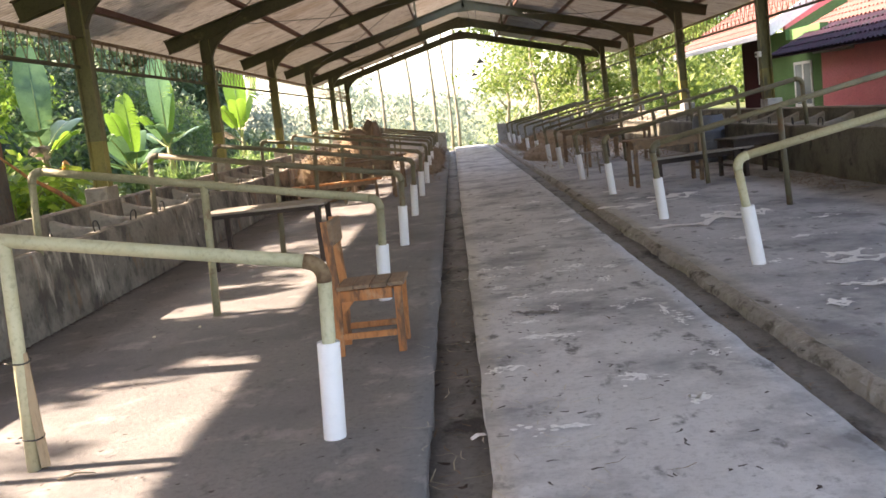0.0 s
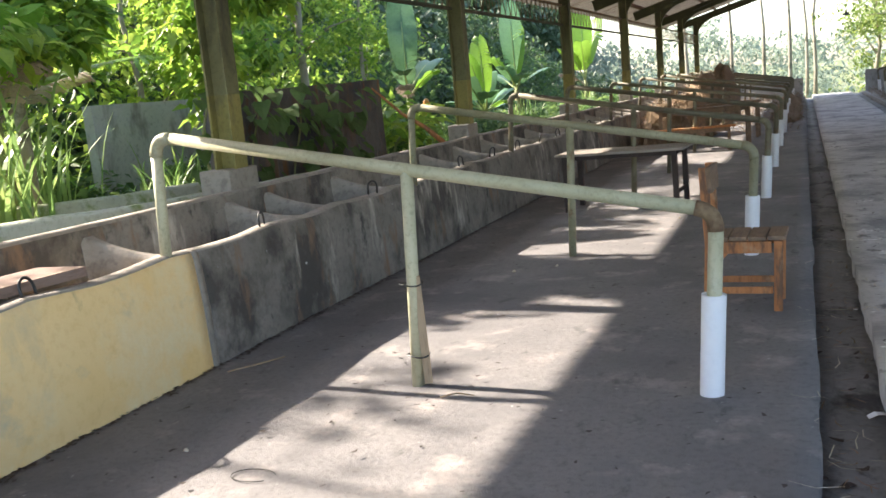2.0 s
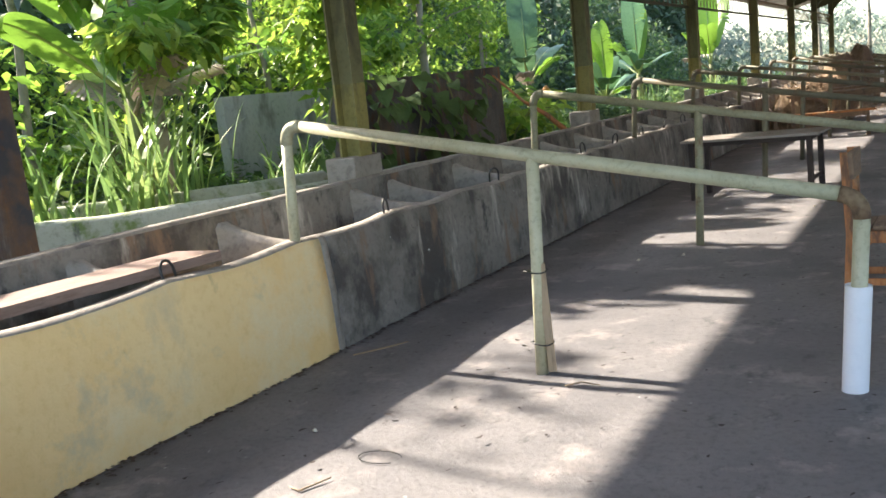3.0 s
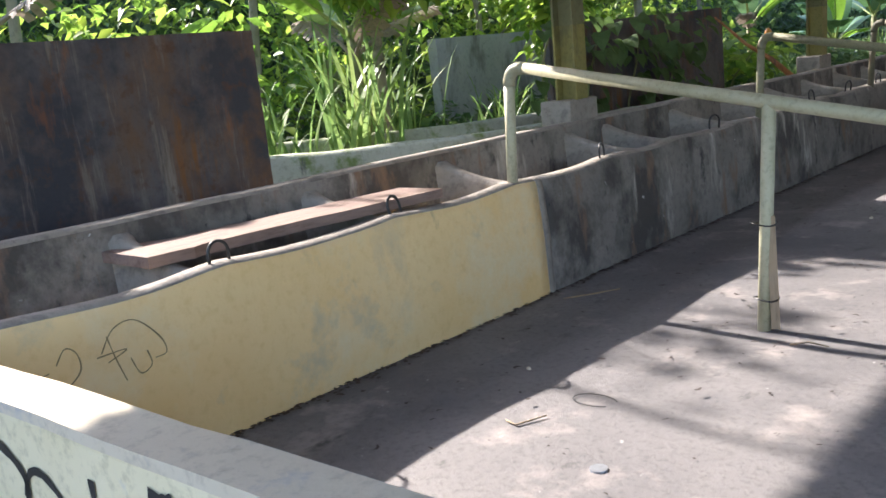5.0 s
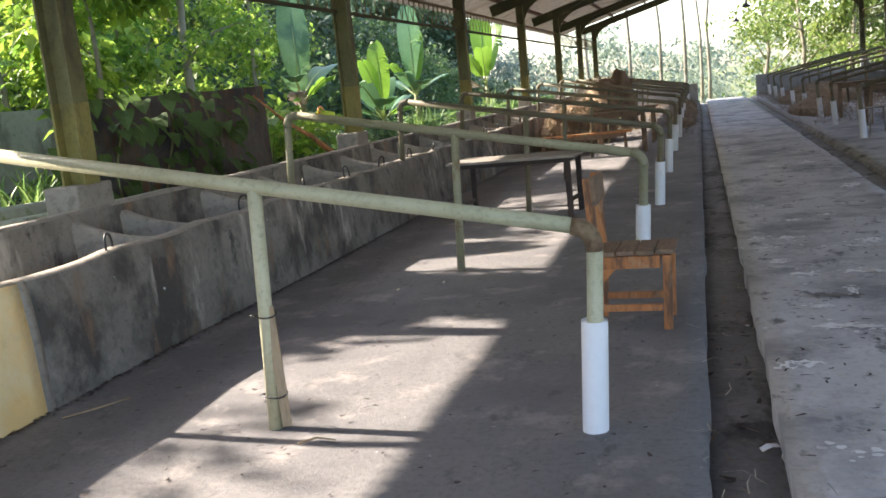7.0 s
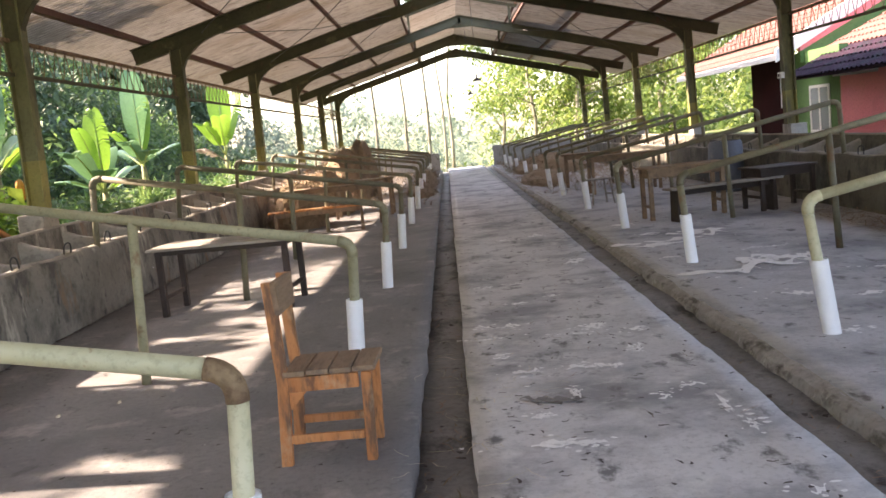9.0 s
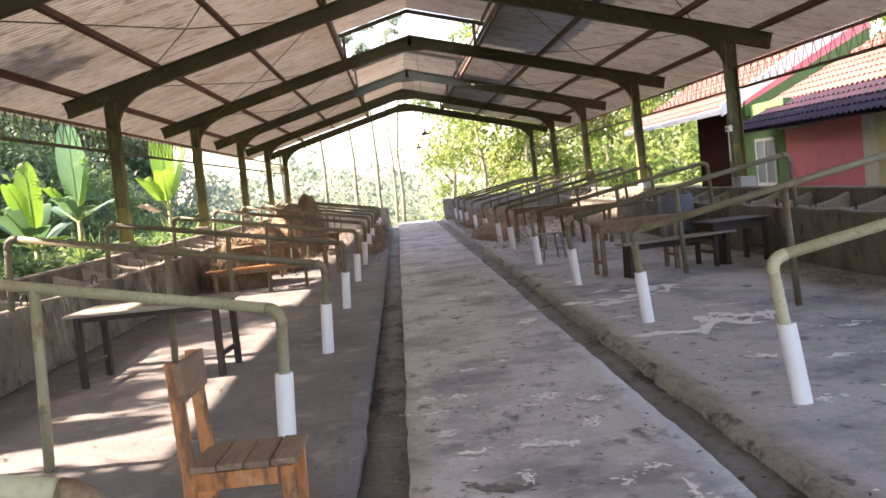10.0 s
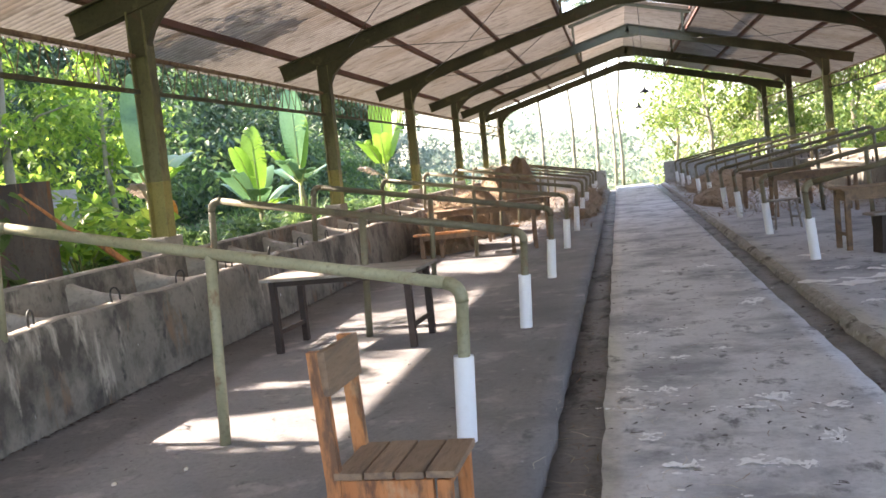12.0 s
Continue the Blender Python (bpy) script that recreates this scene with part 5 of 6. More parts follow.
# ---- house beside the shed ----
def house():
    h = thing("house", Matrix(), "pink and green house with tiled roofs and a low awning", "house")
    part("front_wall", box_mesh(9.0, 9.2, 18.75, 22.2, 0.3, 2.35), M_PINK, h, "pink painted wall")
    part("green_wall", box_mesh(9.0, 9.2, 22.2, 25.7, 0.3, 2.6), M_GREENPAINT, h, "green painted wall strip")
    part("lintel", box_mesh(9.0, 9.2, 25.7, 28.2, 2.58, 2.75), M_GREENPAINT, h)
    part("door", box_mesh(9.06, 9.12, 25.7, 28.2, 0.3, 2.58), M_DARKRED, h, "dark red tall door panel with doorway shade in its colour")
    part("white_post", box_mesh(8.95, 9.2, 18.5, 18.75, 0.3, 2.2), M_WHITE, h, "white corner post")
    part("beige_door", box_mesh(9.1, 9.16, 17.3, 18.5, 0.3, 2.2), M_CREAM, h, "beige closed door")
    part("rear_wall", box_mesh(9.2, 16.0, 12.0, 12.2, 0.3, 2.4), M_PINK, h)
    part("front_wall", box_mesh(9.0, 9.2, 12.0, 17.3, 0.3, 2.2), M_PINK, h)
    # window
    w = part("window", box_mesh(8.97, 8.995, 22.75, 22.82, 0.6, 1.75), M_WHITE, h, "white framed casement window")
    for a, b, c, d in ((23.83, 23.9, 0.6, 1.75), (22.82, 23.83, 1.68, 1.75), (22.82, 23.83, 0.6, 0.68), (23.29, 23.36, 0.68, 1.68)):
        part("frame_bar", box_mesh(8.97, 8.995, a, b, c, d), M_WHITE, w)
    part("pane", box_mesh(8.985, 8.99, 22.82, 23.83, 0.68, 1.68), M_GLASS, w, "dull reflecting glass")

    def tiles(name, x0, z0, x1, z1, y0, y1, mat, rows, label):
        """A tiled slope: courses of wavy tiles, each lapping the one below."""
        ny = int((y1 - y0) / 0.2) * 6
        bm = bmesh.new()
        dz = z1 - z0
        quad = [(x0 + 0.02, z0 - 0.05), (x1, z1 - 0.05), (x1, z1 - 0.03), (x0 + 0.02, z0 - 0.03)]
        strip(bm, quad, y0 + 0.02, y1 - 0.02)
        base = part(name, bm, mat, h, label)
        for r in range(rows):
            vs, fs = [], []
            for k, lift in ((r / rows, 0.035), ((r + 1.08) / rows, 0.0)):
                for j in range(ny + 1):
                    y = y0 + (y1 - y0) * j / ny
                    vs.append((x0 + (x1 - x0) * k, y, z0 + (z1 - z0) * k + lift + 0.022 * math.sin(2 * math.pi * j / 6)))
            b = 0
            fs += [(b + j, b + j + 1, b + ny + 1 + j + 1, b + ny + 1 + j) for j in range(ny)]
            mesh_of("tile_course", vs, fs, mat, base)
        return base

    tiles("awning", 8.0, 1.93, 9.3, 2.55, 10.0, 23.2, M_TILE_D, 4, "purple-grey tiled awning")
    tiles("roof", 9.3, 2.56, 13.0, 4.3, 10.0, 24.0, M_TILE, 10, "orange tiled roof")
    tiles("roof", 8.3, 2.62, 12.2, 4.75, 24.1, 33.6, M_TILE, 11, "orange tiled gable roof")
    part("fascia", box_mesh(8.28, 8.32, 24.1, 33.6, 2.46, 2.62), M_WHITE, h, "white fascia board")
    bm = bmesh.new()
    strip(bm, [(8.25, 2.40), (8.25, 2.72), (12.2, 4.92), (12.2, 4.55)], 23.98, 24.07)
    part("bargeboard", bm, M_WHITE, h, "white bargeboard")
    bm = bmesh.new()
    strip(bm, [(8.9, 2.62), (8.9, 2.85), (12.2, 4.62), (12.2, 4.25)], 24.12, 24.3)
    part("gable_band", bm, M_PINK, h, "red painted band under the bargeboard")
    bm = bmesh.new()
    strip(bm, [(8.9, 2.35), (8.9, 2.62), (12.2, 4.25), (12.2, 2.35)], 24.13, 24.3)
    part("gable_wall", bm, M_GREENPAINT, h, "dark green gable wall")
    part("bracket_panel", box_mesh(8.4, 8.95, 20.3, 21.2, 1.86, 1.95), M_GREYWALL, h)
    part("end_wall", box_mesh(9.2, 16, 28.1, 28.3, 0.3, 2.7), M_GREENPAINT, h)


house()


def switch_box(m):
    s = thing("switch_box", m, "white plastic switch box on the steel column", "switch box")
    part("box", box_mesh(-0.03, 0.03, -0.09, 0.09, -0.05, 0.05, None, 0.006), M_WHITE, s)
    part("lever", box_mesh(-0.05, -0.03, -0.015, 0.015, -0.02, 0.025, None, 0.003), M_BLACK, s)
    part("cable", tube_mesh([(0, 0.03, -0.05), (0.0, 0.03, -0.35), (0.0, 0.03, -0.55)], 0.01, 8), M_WHITE, s)


switch_box(pose(CX + 4.98, TRUSS_Y[3] - 0.02, 1.88))


# ---- ground and greenery ----
def ground_z(x, y):
    """The ground: level under the shed, a bank beside it, falling away past the far end."""
    z = -0.3
    if x < -5.0:
        z += 0.65 * min(1.0, (-5.0 - x) / 1.0)
    if x > 6.6:
        z += 0.75 * min(1.0, (x - 6.6) / 1.2)
    if y > 41:
        z -= 2.2 * min(1.0, (y - 41) / 8.0)
    if x < -16:
        z += 0.12 * min(40.0, -16 - x)
    return z + 0.1 * noise.noise(Vector((x * 0.2, y * 0.2, 0)))


def ground():
    xs = sorted({-900, -400, -150, -80, -50, 60, 90, 160, 400, 900} | set(range(-40, 45, 1)))
    ys = sorted({-900, -400, -150, -60, 90, 120, 180, 400, 900} | set(range(-30, 80, 1)))
    vs = [(x, y, ground_z(x, y)) for y in ys for x in xs]
    m = len(xs)
    fs = [(j * m + i, j * m + i + 1, (j + 1) * m + i + 1, (j + 1) * m + i) for j in range(len(ys) - 1) for i in range(m - 1)]
    g = mesh_of("ground", vs, fs, M_EARTH)
    tagged(g, "earth ground with leaf litter and weeds around the shed", "ground", kind="structure")


ground()


def fast_mesh(name, verts, quads, mat, parent=None):
    """A mesh of quads from arrays."""
    me = bpy.data.meshes.new(name)
    n = len(quads)
    me.vertices.add(len(verts))
    me.vertices.foreach_set("co", verts.astype(np.float32).ravel())
    me.loops.add(n * 4)
    me.loops.foreach_set("vertex_index", quads.astype(np.int32).ravel())
    me.polygons.add(n)
    me.polygons.foreach_set("loop_start", np.arange(0, n * 4, 4, dtype=np.int32))
    me.polygons.foreach_set("loop_total", np.full(n, 4, dtype=np.int32))
    me.update()
    me.materials.append(mat)
    ob = new(name, me)
    ob.parent = parent
    return ob


def leaf_cloud(rnd, clumps, per, size, droop=0.3, narrow=0.45):
    """Leaves in clumps (x, y, z, radius): each leaf two faces folded along its rib. Returns points and faces."""
    c = np.repeat(np.asarray(clumps, float), per, axis=0)
    n = len(c)
    v = rnd.normal(size=(n, 3))
    v /= np.linalg.norm(v, axis=1)[:, None]
    p = c[:, :3] + v * (c[:, 3] * rnd.uniform(0.25, 1.0, n) ** 0.6)[:, None] * np.array([1, 1, 0.75])
    a = rnd.uniform(0, 2 * np.pi, n)
    d = np.stack([np.cos(a), np.sin(a), rnd.uniform(-0.9, 0.35, n) - droop], 1)
    d /= np.linalg.norm(d, axis=1)[:, None]
    up = np.tile(np.array([0, 0, 1.0]), (n, 1)) + rnd.normal(0, 0.45, (n, 3))
    s = np.cross(d, up)
    s /= np.linalg.norm(s, axis=1)[:, None] + 1e-9
    nn = np.cross(s, d)
    ln = size * rnd.uniform(0.55, 1.3, n)
    w = ln * narrow * rnd.uniform(0.7, 1.2, n)
    base, tip = p, p + d * ln[:, None] - nn * (ln * 0.12)[:, None]
    mid = p + d * (ln * 0.45)[:, None]
    l = mid + s * (w / 2)[:, None] + nn * (w * 0.18)[:, None]
    r = mid - s * (w / 2)[:, None] + nn * (w * 0.18)[:, None]
    low = mid - d * (ln * 0.02)[:, None]
    verts = np.stack([base, l, tip, r, low], 1).reshape(-1, 3)
    i = np.arange(n)[:, None] * 5
    quads = np.concatenate([i + np.array([0, 4, 2, 1]), i + np.array([0, 3, 2, 4])])
    return verts, quads


def tree(x, y, height, spread, mat, label, seed, leaf=0.22, clumps=60, per=60, trunk=0.12, bare=0.45, lean=(0, 0), bark=None, sink=0.0):
    rnd = np.random.RandomState(seed)
    z0 = ground_z(x, y)
    t = thing("tree", pose(0, 0, 0), label, "tree")
    top = Vector((x + lean[0], y + lean[1], z0 + height))
    root = Vector((x, y, z0 - 0.15))
    pts = [root.lerp(top, k) + Vector((rnd.normal(0, 0.02), rnd.normal(0, 0.02), 0)) * height * k for k in (0, 0.2, 0.4, 0.6, 0.8, 1.0)]
    part("trunk", tube_mesh(pts, [trunk * (1 - 0.8 * k) for k in (0, 0.2, 0.4, 0.6, 0.8, 1.0)], 9), bark or M_BARK, t, "", True)
    cl = []
    limbs = max(4, clumps // 8)
    for i in range(limbs):
        k = bare + (1 - bare) * (i + rnd.rand()) / limbs
        base = root.lerp(top, k)
        a = rnd.uniform(0, 2 * math.pi)
        reach = spread * (1.15 - 0.6 * k) * rnd.uniform(0.6, 1.1)
        end = base + Vector((math.cos(a) * reach, math.sin(a) * reach, reach * rnd.uniform(0.2, 0.8)))
        mid = base.lerp(end, 0.5) + Vector((0, 0, reach * 0.12))
        part("limb", tube_mesh([base, mid, end], [trunk * 0.4 * (1.2 - k), trunk * 0.25 * (1.2 - k), 0.008], 6), bark or M_BARK, t, "", True)
        for f in np.linspace(0.45, 1.05, max(2, clumps // limbs)):
            q = base.lerp(end, float(f))
            cl.append((q.x + rnd.normal(0, 0.15 * spread), q.y + rnd.normal(0, 0.15 * spread), q.z + rnd.normal(0, 0.1 * spread), spread * 0.26 * rnd.uniform(0.6, 1.3)))
    v, q = leaf_cloud(rnd, cl, per, leaf)
    fast_mesh("crown", v, q, mat, t)
    return t


def banana_leaf(length, width, arch, mat, parent, rnd, m, torn=0.08, dry=False):
    """One long leaf: a stalk and rib that arch over, and an oblong blade in strips, some of them torn apart."""
    n = 20

    def rib_at(k):
        bend = arch * k * k
        return Vector((length * k * math.cos(bend * 0.9), 0, length * (k - 0.55 * bend * k) * 0.95))

    vs, fs = [], []
    for side in (-1, 1):
        sag = 0.0
        for i in range(n):
            f0, f1 = i / n, (i + 1) / n
            tear = rnd.rand() < torn
            gap = 0.006 if tear else 0.0
            sag = rnd.uniform(0.15, 0.6) if tear else sag * 0.6
            q = []
            for f in (f0 + gap, f1 - gap):
                k = 0.18 + 0.82 * f
                c = rib_at(k)
                w = width * (math.sin(math.pi * (0.04 + 0.95 * f)) ** 0.42)
                q.append((tuple(c), (c.x + 0.04 * length, side * w * 0.52, c.z + w * 0.16), (c.x + 0.07 * length, side * w, c.z + w * (0.18 - sag))))
            b = len(vs)
            vs += [*q[0], *q[1]]
            fs += [(b, b + 1, b + 4, b + 3), (b + 1, b + 2, b + 5, b + 4)]
    ob = mesh_of("leaf", vs, fs, mat, parent)
    ob.matrix_basis = m
    for p in ob.data.polygons:
        p.use_smooth = True
    rib = [rib_at(i / 10) - Vector((0, 0, 0.01)) for i in range(11)]
    part("rib", tube_mesh(rib, [0.026 * (1.05 - i / 10) for i in range(11)], 6), M_RIB if not dry else mat, ob, "", True)


M_BANANA_B = material("blue_green_banana_leaf", (0.09, 0.20, 0.085), (0.15, 0.28, 0.13), 20, 1.5, (0.25, 0.4), 0.1, vary=0.2, through_light=0.35)
M_RIB = material("pale_leaf_rib", (0.30, 0.38, 0.12), (0.38, 0.45, 0.18), 20, 2.0, (0.4, 0.6), 0.05)
M_STEM = material("banana_stem", (0.16, 0.20, 0.07), (0.26, 0.24, 0.11), 16, 2.0, (0.6, 0.8), 0.2, stretch=(1, 1, 0.3), layers=[((0.14, 0.09, 0.05), 4.0, 0.52, 0.66, None)])


def banana(x, y, height, leaves, seed, size=1.7, dry=0):
    """A plant with its leaves all round (a count), or each as (length, lift, turn, arch, material)."""
    rnd = np.random.RandomState(seed)
    b = thing("banana_plant", pose(x, y, ground_z(x, y) - 0.1), "banana plant with broad torn bright green leaves", "banana plant")
    part("stem", tube_mesh([(0, 0, 0), (0.02, 0.02, height * 0.5), (0, 0, height)], [0.13, 0.10, 0.05], 10), M_STEM, b, "", True)
    if isinstance(leaves, int):
        made = []
        for i in range(leaves):
            turn = 360 * i / leaves + rnd.uniform(-35, 35)
            lift = rnd.uniform(-35, 0) if i % 2 == 0 else rnd.uniform(5, 35)
            made.append((size * rnd.uniform(0.8, 1.15), lift, turn, rnd.uniform(0.25, 1.0), M_BANANA if rnd.rand() < 0.65 else M_BANANA_B))
        leaves = made
    for length, lift, turn, arch, mat in leaves:
        banana_leaf(length, length * 0.19, arch, mat, b, rnd, pose(0, 0, height * rnd.uniform(0.9, 1.0), 0, lift, turn), 0.05)
    for i in range(dry):
        banana_leaf(size, size * 0.14, 1.1, M_BANANA_DRY, b, rnd, pose(0, 0, height * 0.8, 0, 15, rnd.uniform(0, 360)), 0.7, True)
    return b


# banana plants along the left bank
for x, y, hh, n, sd, sz, dr in ((-7.8, 6.9, 1.7, 6, 5, 1.7, 3), (-10.2, 8.6, 2.4, 6, 6, 2.2, 2), (-9.0, 3.4, 2.2, 6, 7, 1.9, 1), (-8.0, 1.2, 1.9, 6, 8, 1.8, 0)):
    banana(x, y, hh, n, sd, sz, dr)
_b = banana(-7.5, 16.5, 1.3, [(1.55, -42, 117, 0.15, M_BANANA_B), (1.5, 5, 82, 1.2, M_BANANA_B), (1.3, 15, 110, 1.1, M_BANANA_B), (1.2, 10, -70, 1.1, M_BANANA_B), (1.0, 5, -20, 1.0, M_BANANA)], 21, 1.3, 1)
_bm = bmesh.new()
bmesh.ops.create_uvsphere(_bm, u_segments=10, v_segments=8, radius=0.1)
for _v in _bm.verts:
    _v.co.z = _v.co.z * 1.9 - 0.05
    _v.co.x *= 0.8
M_BRACT = material("orange_bract", (0.55, 0.20, 0.02), (0.65, 0.30, 0.04), 20, 6.0, (0.4, 0.6), 0.1)
part("blossom", _bm, M_BRACT, _b, "orange hanging blossom", True).matrix_basis = pose(0.25, 0.25, 1.0, 12, 0, 0)
banana(-7.6, 21.3, 0.75, [(1.4, -42, 117, 0.15, M_BANANA), (1.3, -28, -105, 0.5, M_BANANA), (1.7, -4, -98, 1.0, M_BANANA_B), (1.4, 12, -65, 1.2, M_BANANA_B), (1.1, 5, 60, 0.9, M_BANANA_B), (1.1, -5, 170, 0.8, M_BANANA_B), (1.2, 18, -125, 1.0, M_BANANA_B), (1.0, 20, -30, 1.1, M_BANANA), (1.2, -15, 95, 0.7, M_BANANA_B), (0.9, 25, 20, 1.0, M_BANANA_B)], 22)
banana(-7.6, 24.0, 1.25, [(1.7, -45, 117, 0.1, M_BANANA_B), (1.3, -38, 75, 0.25, M_BANANA), (1.3, 5, -90, 1.0, M_BANANA_B), (1.2, 12, 30, 1.1, M_BANANA_B), (1.2, 10, 150, 1.0, M_BANANA_B), (1.3, 15, -60, 1.1, M_BANANA_B), (1.2, -10, -120, 0.8, M_BANANA), (1.1, 20, 90, 1.1, M_BANANA_B)], 23)
banana(-7.6, 32.5, 1.3, [(2.1, -40, 110, 0.2, M_BANANA), (1.9, -30, 60, 0.4, M_BANANA), (1.6, -20, -80, 0.7, M_BANANA), (1.8, -8, -110, 0.9, M_BANANA)], 24, 1.6, 1)


def tall_grass(x, y, n, height, seed, mat, label, spread=0.25):
    rnd = np.random.RandomState(seed)
    vs, fs = [], []
    for _ in range(n):
        a = rnd.uniform(0, 2 * math.pi)
        r = abs(rnd.normal(0, spread))
        b = rnd.uniform(0, 2 * math.pi)
        bx, by = x + r * math.cos(b), y + r * math.sin(b)
        h = height * rnd.uniform(0.5, 1.1)
        reach = h * rnd.uniform(0.15, 0.7)
        w = 0.024 * rnd.uniform(0.6, 1.5) * (height / 1.2)
        z0 = ground_z(bx, by) - 0.05
        st = len(vs)
        for k in range(7):
            f = k / 6
            px, py = bx + math.cos(a) * reach * f ** 1.8, by + math.sin(a) * reach * f ** 1.8
            pz = z0 + h * (f * 1.25 - 0.45 * f ** 3 * (reach / h + 0.3))
            ww = w * (1 - f) ** 0.6 + 0.001
            vs += [(px - math.sin(a) * ww, py + math.cos(a) * ww, pz), (px + math.sin(a) * ww, py - math.cos(a) * ww, pz)]
        fs += [(st + 2 * k, st + 2 * k + 1, st + 2 * k + 3, st + 2 * k + 2) for k in range(6)]
    ob = mesh_of("tall_grass", vs, fs, mat)
    tagged(ob, label, "grass", kind="stuff")


for i, (x, y, n, h) in enumerate(((-7.2, 6.3, 160, 1.9), (-7.6, 5.6, 110, 1.3), (-8.2, 7.6, 160, 1.7), (-6.9, 8.4, 130, 0.8), (-7.4, 9.0, 160, 1.0), (-9.0, 6.0, 160, 1.2), (-6.3, 13.0, 160, 0.8), (-6.5, 15.5, 160, 0.8), (-7.5, 11.5, 120, 1.0), (-6.6, 18, 160, 0.9), (-6.8, 22, 160, 1.0), (-7, 30, 160, 1.2))):
    tall_grass(x, y, int(n * 0.34), h * 0.92, 40 + i, M_GRASS, "clump of tall arching green grass blades", 0.3)

# undergrowth: low weeds on the bank
_r = np.random.RandomState(5)
_cl = []
for _ in range(420):
    yy = _r.uniform(-3, 44)
    xx = -5.9 - abs(_r.normal(0, 2.2))
    if 2.5 < yy < 9.5 and xx > -8.2:
        xx -= 2.5
    _cl.append((xx, yy, ground_z(xx, yy) + _r.uniform(0.0, 0.35), _r.uniform(0.25, 0.5)))
_o = fast_mesh("undergrowth", *leaf_cloud(_r, _cl, 45, 0.2, 0.0, 0.5), M_LEAF)
tagged(_o, "low leafy weeds and shrubs on the bank", "undergrowth", kind="stuff")

M_LEAF_N = material("broad_green_leaves", (0.22, 0.36, 0.05), (0.32, 0.46, 0.08), 8, 0.8, (0.35, 0.55), 0.0, islands=0.35, through_light=0.62)
banana(-7.6, 2.6, 0.7, 7, 91, 1.5)
banana(-8.3, 4.3, 0.8, 6, 92, 1.5)


def broad_shrub(x, y, height, reach, count, seed):
    """A low shrub: bent stems from one root and broad bright leaves."""
    t = thing("leafy_shrub", pose(0, 0, 0), "low shrub with broad bright yellow-green leaves", "shrub")
    rnd = np.random.RandomState(seed)
    z0 = ground_z(x, y) - 0.05
    tips = []
    for k in range(7):
        a = 2 * math.pi * k / 7 + rnd.uniform(-0.3, 0.3)
        tip = (x + reach * 0.8 * math.cos(a), y + reach * 0.8 * math.sin(a), z0 + height * rnd.uniform(0.6, 1.0))
        part("stem", tube_mesh([(x, y, z0), (x + 0.3 * (tip[0] - x), y + 0.3 * (tip[1] - y), z0 + 0.55 * (tip[2] - z0)), tip], [0.016, 0.012, 0.006], 6), M_STEM, t, "", True)
        tips += [(*tip, reach * 0.42), ((x + tip[0]) / 2, (y + tip[1]) / 2, z0 + 0.72 * (tip[2] - z0), reach * 0.4)]
    fast_mesh("foliage", *leaf_cloud(rnd, tips, count, 0.26, 0.1, 0.6), M_LEAF_N, t)


broad_shrub(-6.1, 12.3, 1.25, 0.75, 16, 71)
broad_shrub(-6.3, 13.6, 1.0, 0.6, 14, 72)
# the near broad-leaved tree that hangs over the panels, and the climber on the panel
tree(-7.5, 6.95, 4.3, 1.25, M_LEAF_N, "leafy green tree overhanging the rusty panels", 61, 0.24, 96, 60, 0.08, 0.42)
tree(-6.9, 9.7, 2.9, 1.1, M_LEAF_N, "low leafy green shrub tree behind the rusty panel", 69, 0.22, 40, 46, 0.06, 0.3)
tree(-8.4, 12.4, 3.6, 1.4, M_LEAF_N, "bright yellow-green leafy tree behind the panels", 62, 0.2, 60, 50, 0.07, 0.3)
tree(-11.2, 14.2, 6.0, 1.7, M_LEAF_N, "slender pale-barked tree with yellow-green leaves", 63, 0.16, 80, 60, 0.11, 0.3, lean=(0.4, 0.3))
tree(-8.9, 15.0, 6.0, 1.6, M_LEAF_N, "slender pale-barked tree with yellow-green leaves", 67, 0.17, 90, 55, 0.10, 0.35)
tree(-10.2, 13.4, 5.6, 1.8, M_LEAF_N, "slender pale-barked tree with yellow-green leaves", 68, 0.17, 100, 55, 0.09, 0.3)
tree(-9.6, 11.2, 4.6, 1.5, M_LEAF_N, "thin sunlit yellow-green tree at the wood edge", 93, 0.17, 60, 50, 0.07, 0.25)
tree(-9.4, 18.6, 4.8, 1.5, M_LEAF_N, "thin sunlit yellow-green tree at the wood edge", 94, 0.17, 60, 50, 0.07, 0.3)
tree(-11.8, 18.5, 6.2, 1.8, M_LEAF, "slender pale-barked tree in the wood edge", 64, 0.18, 80, 60, 0.12, 0.35)

# Thin crowns outside the view, added to dapple the sun on the floor.
tree(-9.2, 3.9, 6.3, 1.9, M_LEAF_N, "mostly unseen thin-crowned tree added to dapple the stall floor", 65, 0.2, 16, 24, 0.07, 0.55)
tree(-9.8, 7.1, 6.4, 1.5, M_LEAF_N, "mostly unseen thin-crowned tree added to dapple the stall floor", 66, 0.2, 13, 24, 0.07, 0.55)


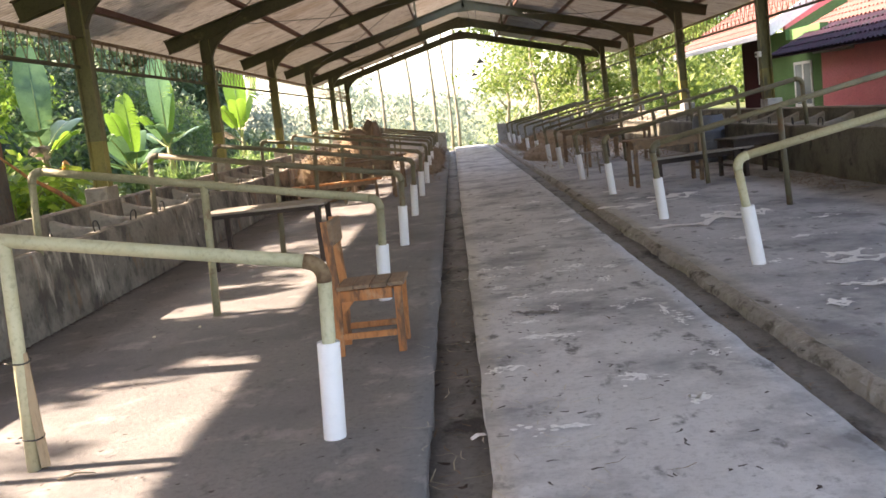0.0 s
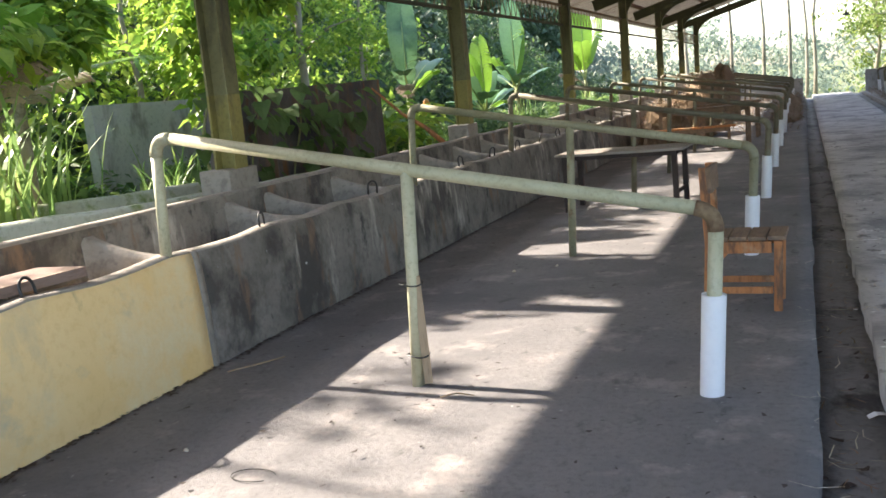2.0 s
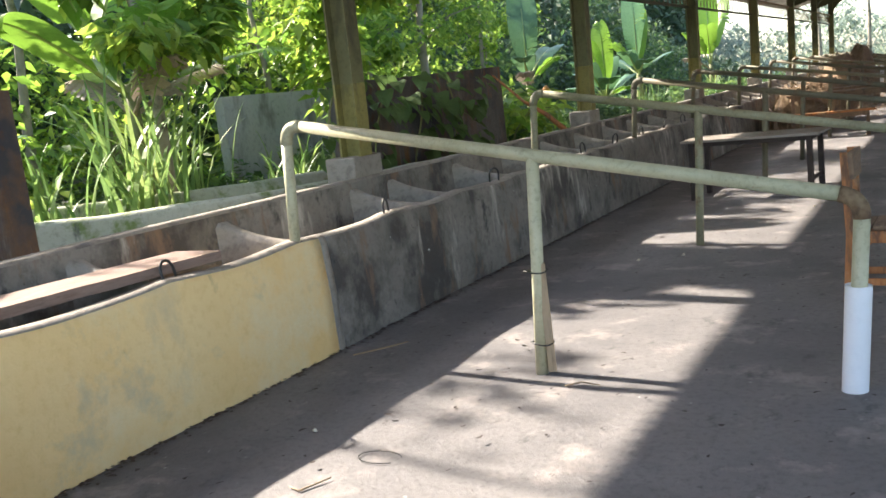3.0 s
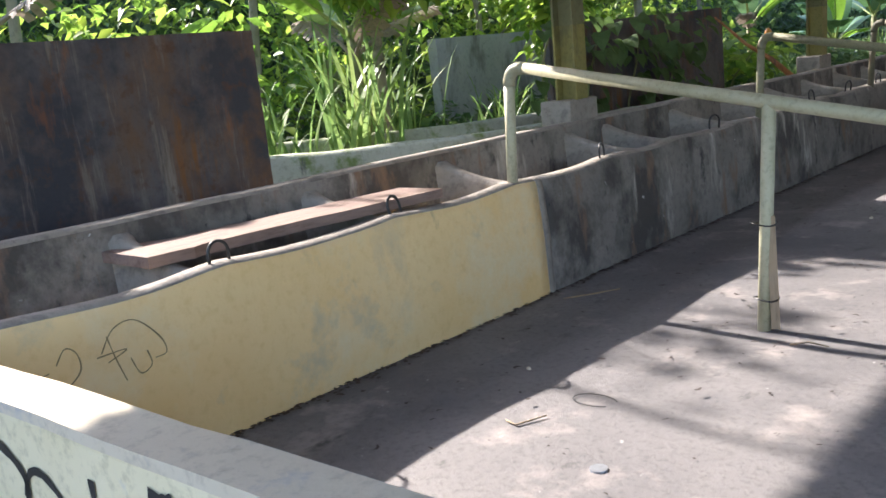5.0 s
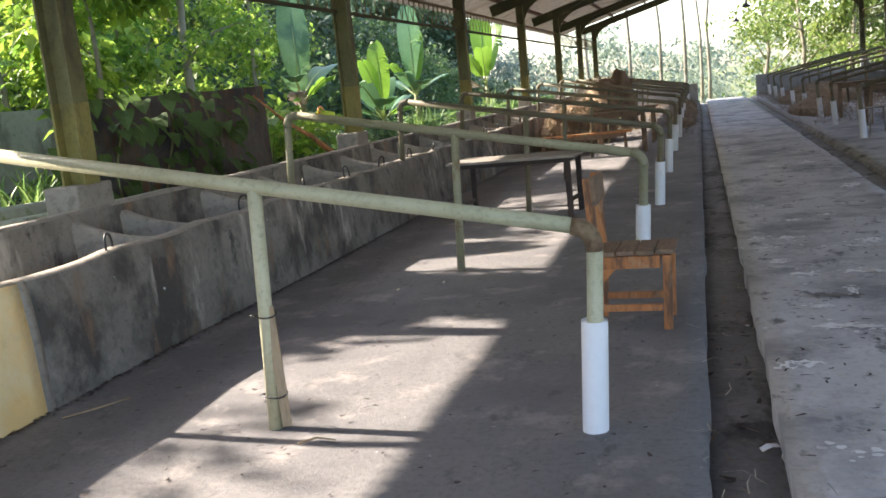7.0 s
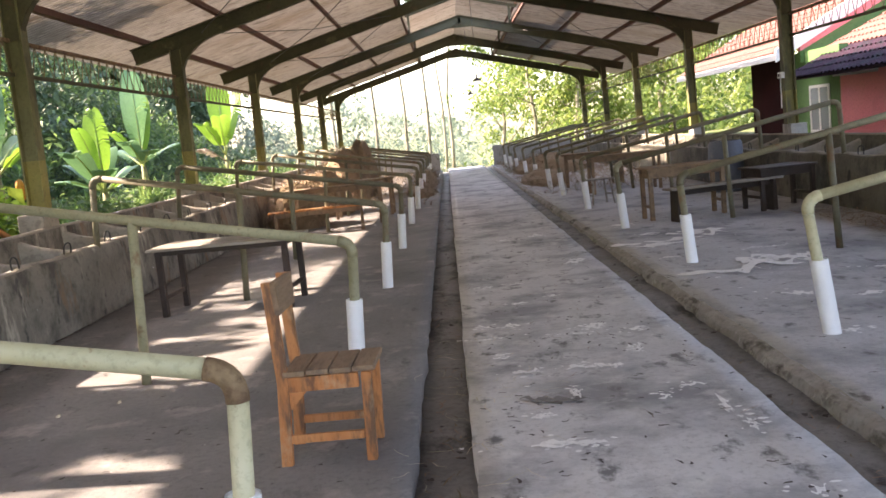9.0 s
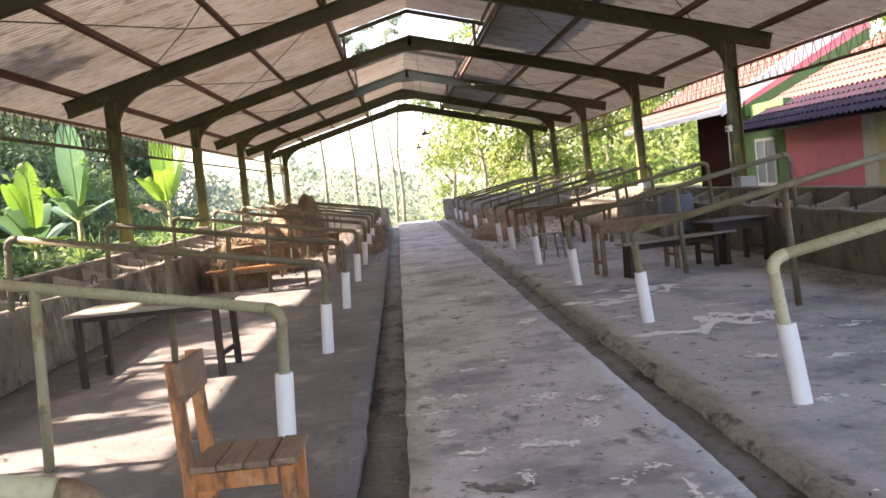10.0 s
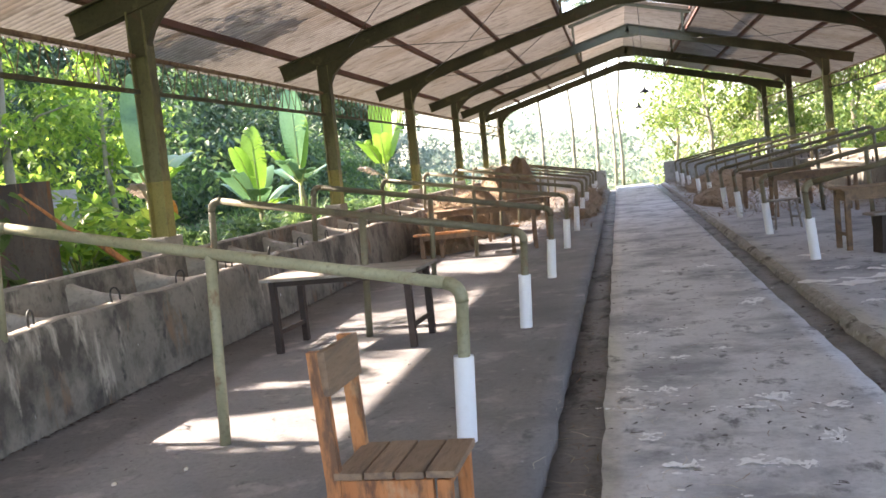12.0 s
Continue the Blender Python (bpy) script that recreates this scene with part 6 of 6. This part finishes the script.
def climber():
    c = thing("climbing_plant", pose(0, 0, 0), "climbing plant with broad heart-shaped leaves on the panel", "climbing plant")
    rnd = np.random.RandomState(9)
    for k in range(4):
        y = 7.2 + k * 0.75
        pts = [(-5.43, y + 0.15 * math.sin(z * 4 + k), z) for z in np.linspace(0.35, 1.6, 9)]
        part("vine", tube_mesh(pts, 0.012, 6), M_STEM, c, "", True)
    for k in range(150):
        ln = rnd.uniform(0.10, 0.22)
        outl = [(0, 0), (-0.05, 0.38), (0.12, 0.5), (0.5, 0.36), (1, 0), (0.5, -0.36), (0.12, -0.5), (-0.05, -0.38)]
        vs = [(u * ln, v * ln, -0.25 * ln * u * u + 0.12 * ln * abs(v)) for u, v in outl] + [(0.35 * ln, 0, -0.02 * ln)]
        fs = [(i, (i + 1) % 8, 8) for i in range(8)]
        ob = mesh_of("leaf", vs, fs, M_LEAF, c)
        ob.matrix_basis = pose(-5.40 + rnd.uniform(0, 0.3), rnd.uniform(6.8, 10.2), rnd.uniform(0.55, 1.75), rnd.uniform(-25, 25), rnd.uniform(20, 65), rnd.uniform(-70, 70))


climber()


# the wood on the left: shrubs and crowns in depth, low enough to let the sun under the eaves
def wood(name, n, xr, yr, top, per, size, mat, seed, label, low=0.3, rad=(0.6, 1.3)):
    r = np.random.RandomState(seed)
    cl = []
    for _ in range(n):
        x, y = r.uniform(*xr), r.uniform(*yr)
        z = ground_z(x, y) + low + (top(x, y) - low) * r.rand() ** 0.9
        cl.append((x, y, z, r.uniform(*rad)))
    o = fast_mesh(name, *leaf_cloud(r, cl, per, size), mat)
    tagged(o, label, "foliage", kind="stuff")


def sun_line(x, y):
    return max(1.2, min(9.5, 0.72 * (abs(x) - 8.0)))


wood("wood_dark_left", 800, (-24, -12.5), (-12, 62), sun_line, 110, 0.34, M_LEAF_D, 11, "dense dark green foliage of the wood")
def bank_of_leaves(name, x0, y0, y1, top, seed):
    """The depth of the wood: a ragged dark bank of crowns behind the nearer leaves."""
    r = np.random.RandomState(seed)
    cl = []
    for _ in range(900):
        y = r.uniform(y0, y1)
        cl.append((x0 + r.normal(0, 1.2), y, ground_z(x0, y) + top * r.rand() ** 0.8, r.uniform(1.2, 2.4)))
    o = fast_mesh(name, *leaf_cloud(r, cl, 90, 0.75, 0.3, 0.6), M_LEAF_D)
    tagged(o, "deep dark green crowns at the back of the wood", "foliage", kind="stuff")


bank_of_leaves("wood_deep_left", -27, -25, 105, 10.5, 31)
wood("wood_green_left", 300, (-19, -11), (-10, 50), sun_line, 90, 0.26, M_LEAF, 12, "green foliage at the edge of the wood")
wood("wood_bright_left", 240, (-14, -9.3), (-2, 20), lambda x, y: 0.27 * (abs(x) - 3), 70, 0.22, M_LEAF_N, 13, "sunlit yellow-green shrubs at the wood edge")
# Pale leaf colour with distance haze painted into it.
M_LEAF_H = material("haze_tinted_leaves", (0.20, 0.27, 0.20), (0.29, 0.35, 0.28), 8, 0.4, (0.6, 0.8), 0.0, islands=0.25, through_light=0.4)
wood("wood_far_end_low", 110, (1.8, 16), (44, 56), lambda x, y: 2.2, 90, 0.28, M_LEAF_Y, 14, "sunlit yellow-green shrubs past the far end", 0.0)
wood("wood_far_left_low", 90, (-16, 1.0), (48, 62), lambda x, y: 1.3, 80, 0.3, M_LEAF_H, 19, "shrubs past the far end with haze in their leaf colour", 0.0)
wood("wood_right_bright", 420, (9.5, 34), (36, 80), lambda x, y: 9.0, 100, 0.36, M_LEAF_Y, 15, "sunlit yellow-green foliage beyond the shed", 0.2, (0.8, 1.6))
wood("wood_right_green", 200, (14, 40), (34, 90), lambda x, y: 11.0, 90, 0.4, M_LEAF, 16, "green foliage beyond the shed", 0.2, (0.8, 1.6))
wood("wood_far_haze", 280, (-40, 8), (85, 120), lambda x, y: 6.0 + 10.0 * max(0.0, noise.noise(Vector((x * 0.13, 2, 1)))), 60, 0.6, M_LEAF_H, 17, "distant tree crowns with haze in their leaf colour", 0.0, (1.0, 2.2))

# trees past the far end
for i, (x, y, h, sp) in enumerate(((4.6, 49, 11, 3.4), (8.0, 53, 12, 3.6), (3.4, 58, 11, 3.2), (11.0, 48, 10, 3.2), (13.5, 56, 12, 3.6), (6.2, 45.5, 8, 2.4))):
    tree(x, y, h, sp, M_LEAF_Y, "tall pale-barked tree with light yellow-green leaves", 70 + i, 0.3, 110, 42, 0.15, 0.18, lean=(0.5, 0))
# These slim trees also carry the haze in their leaf colour.
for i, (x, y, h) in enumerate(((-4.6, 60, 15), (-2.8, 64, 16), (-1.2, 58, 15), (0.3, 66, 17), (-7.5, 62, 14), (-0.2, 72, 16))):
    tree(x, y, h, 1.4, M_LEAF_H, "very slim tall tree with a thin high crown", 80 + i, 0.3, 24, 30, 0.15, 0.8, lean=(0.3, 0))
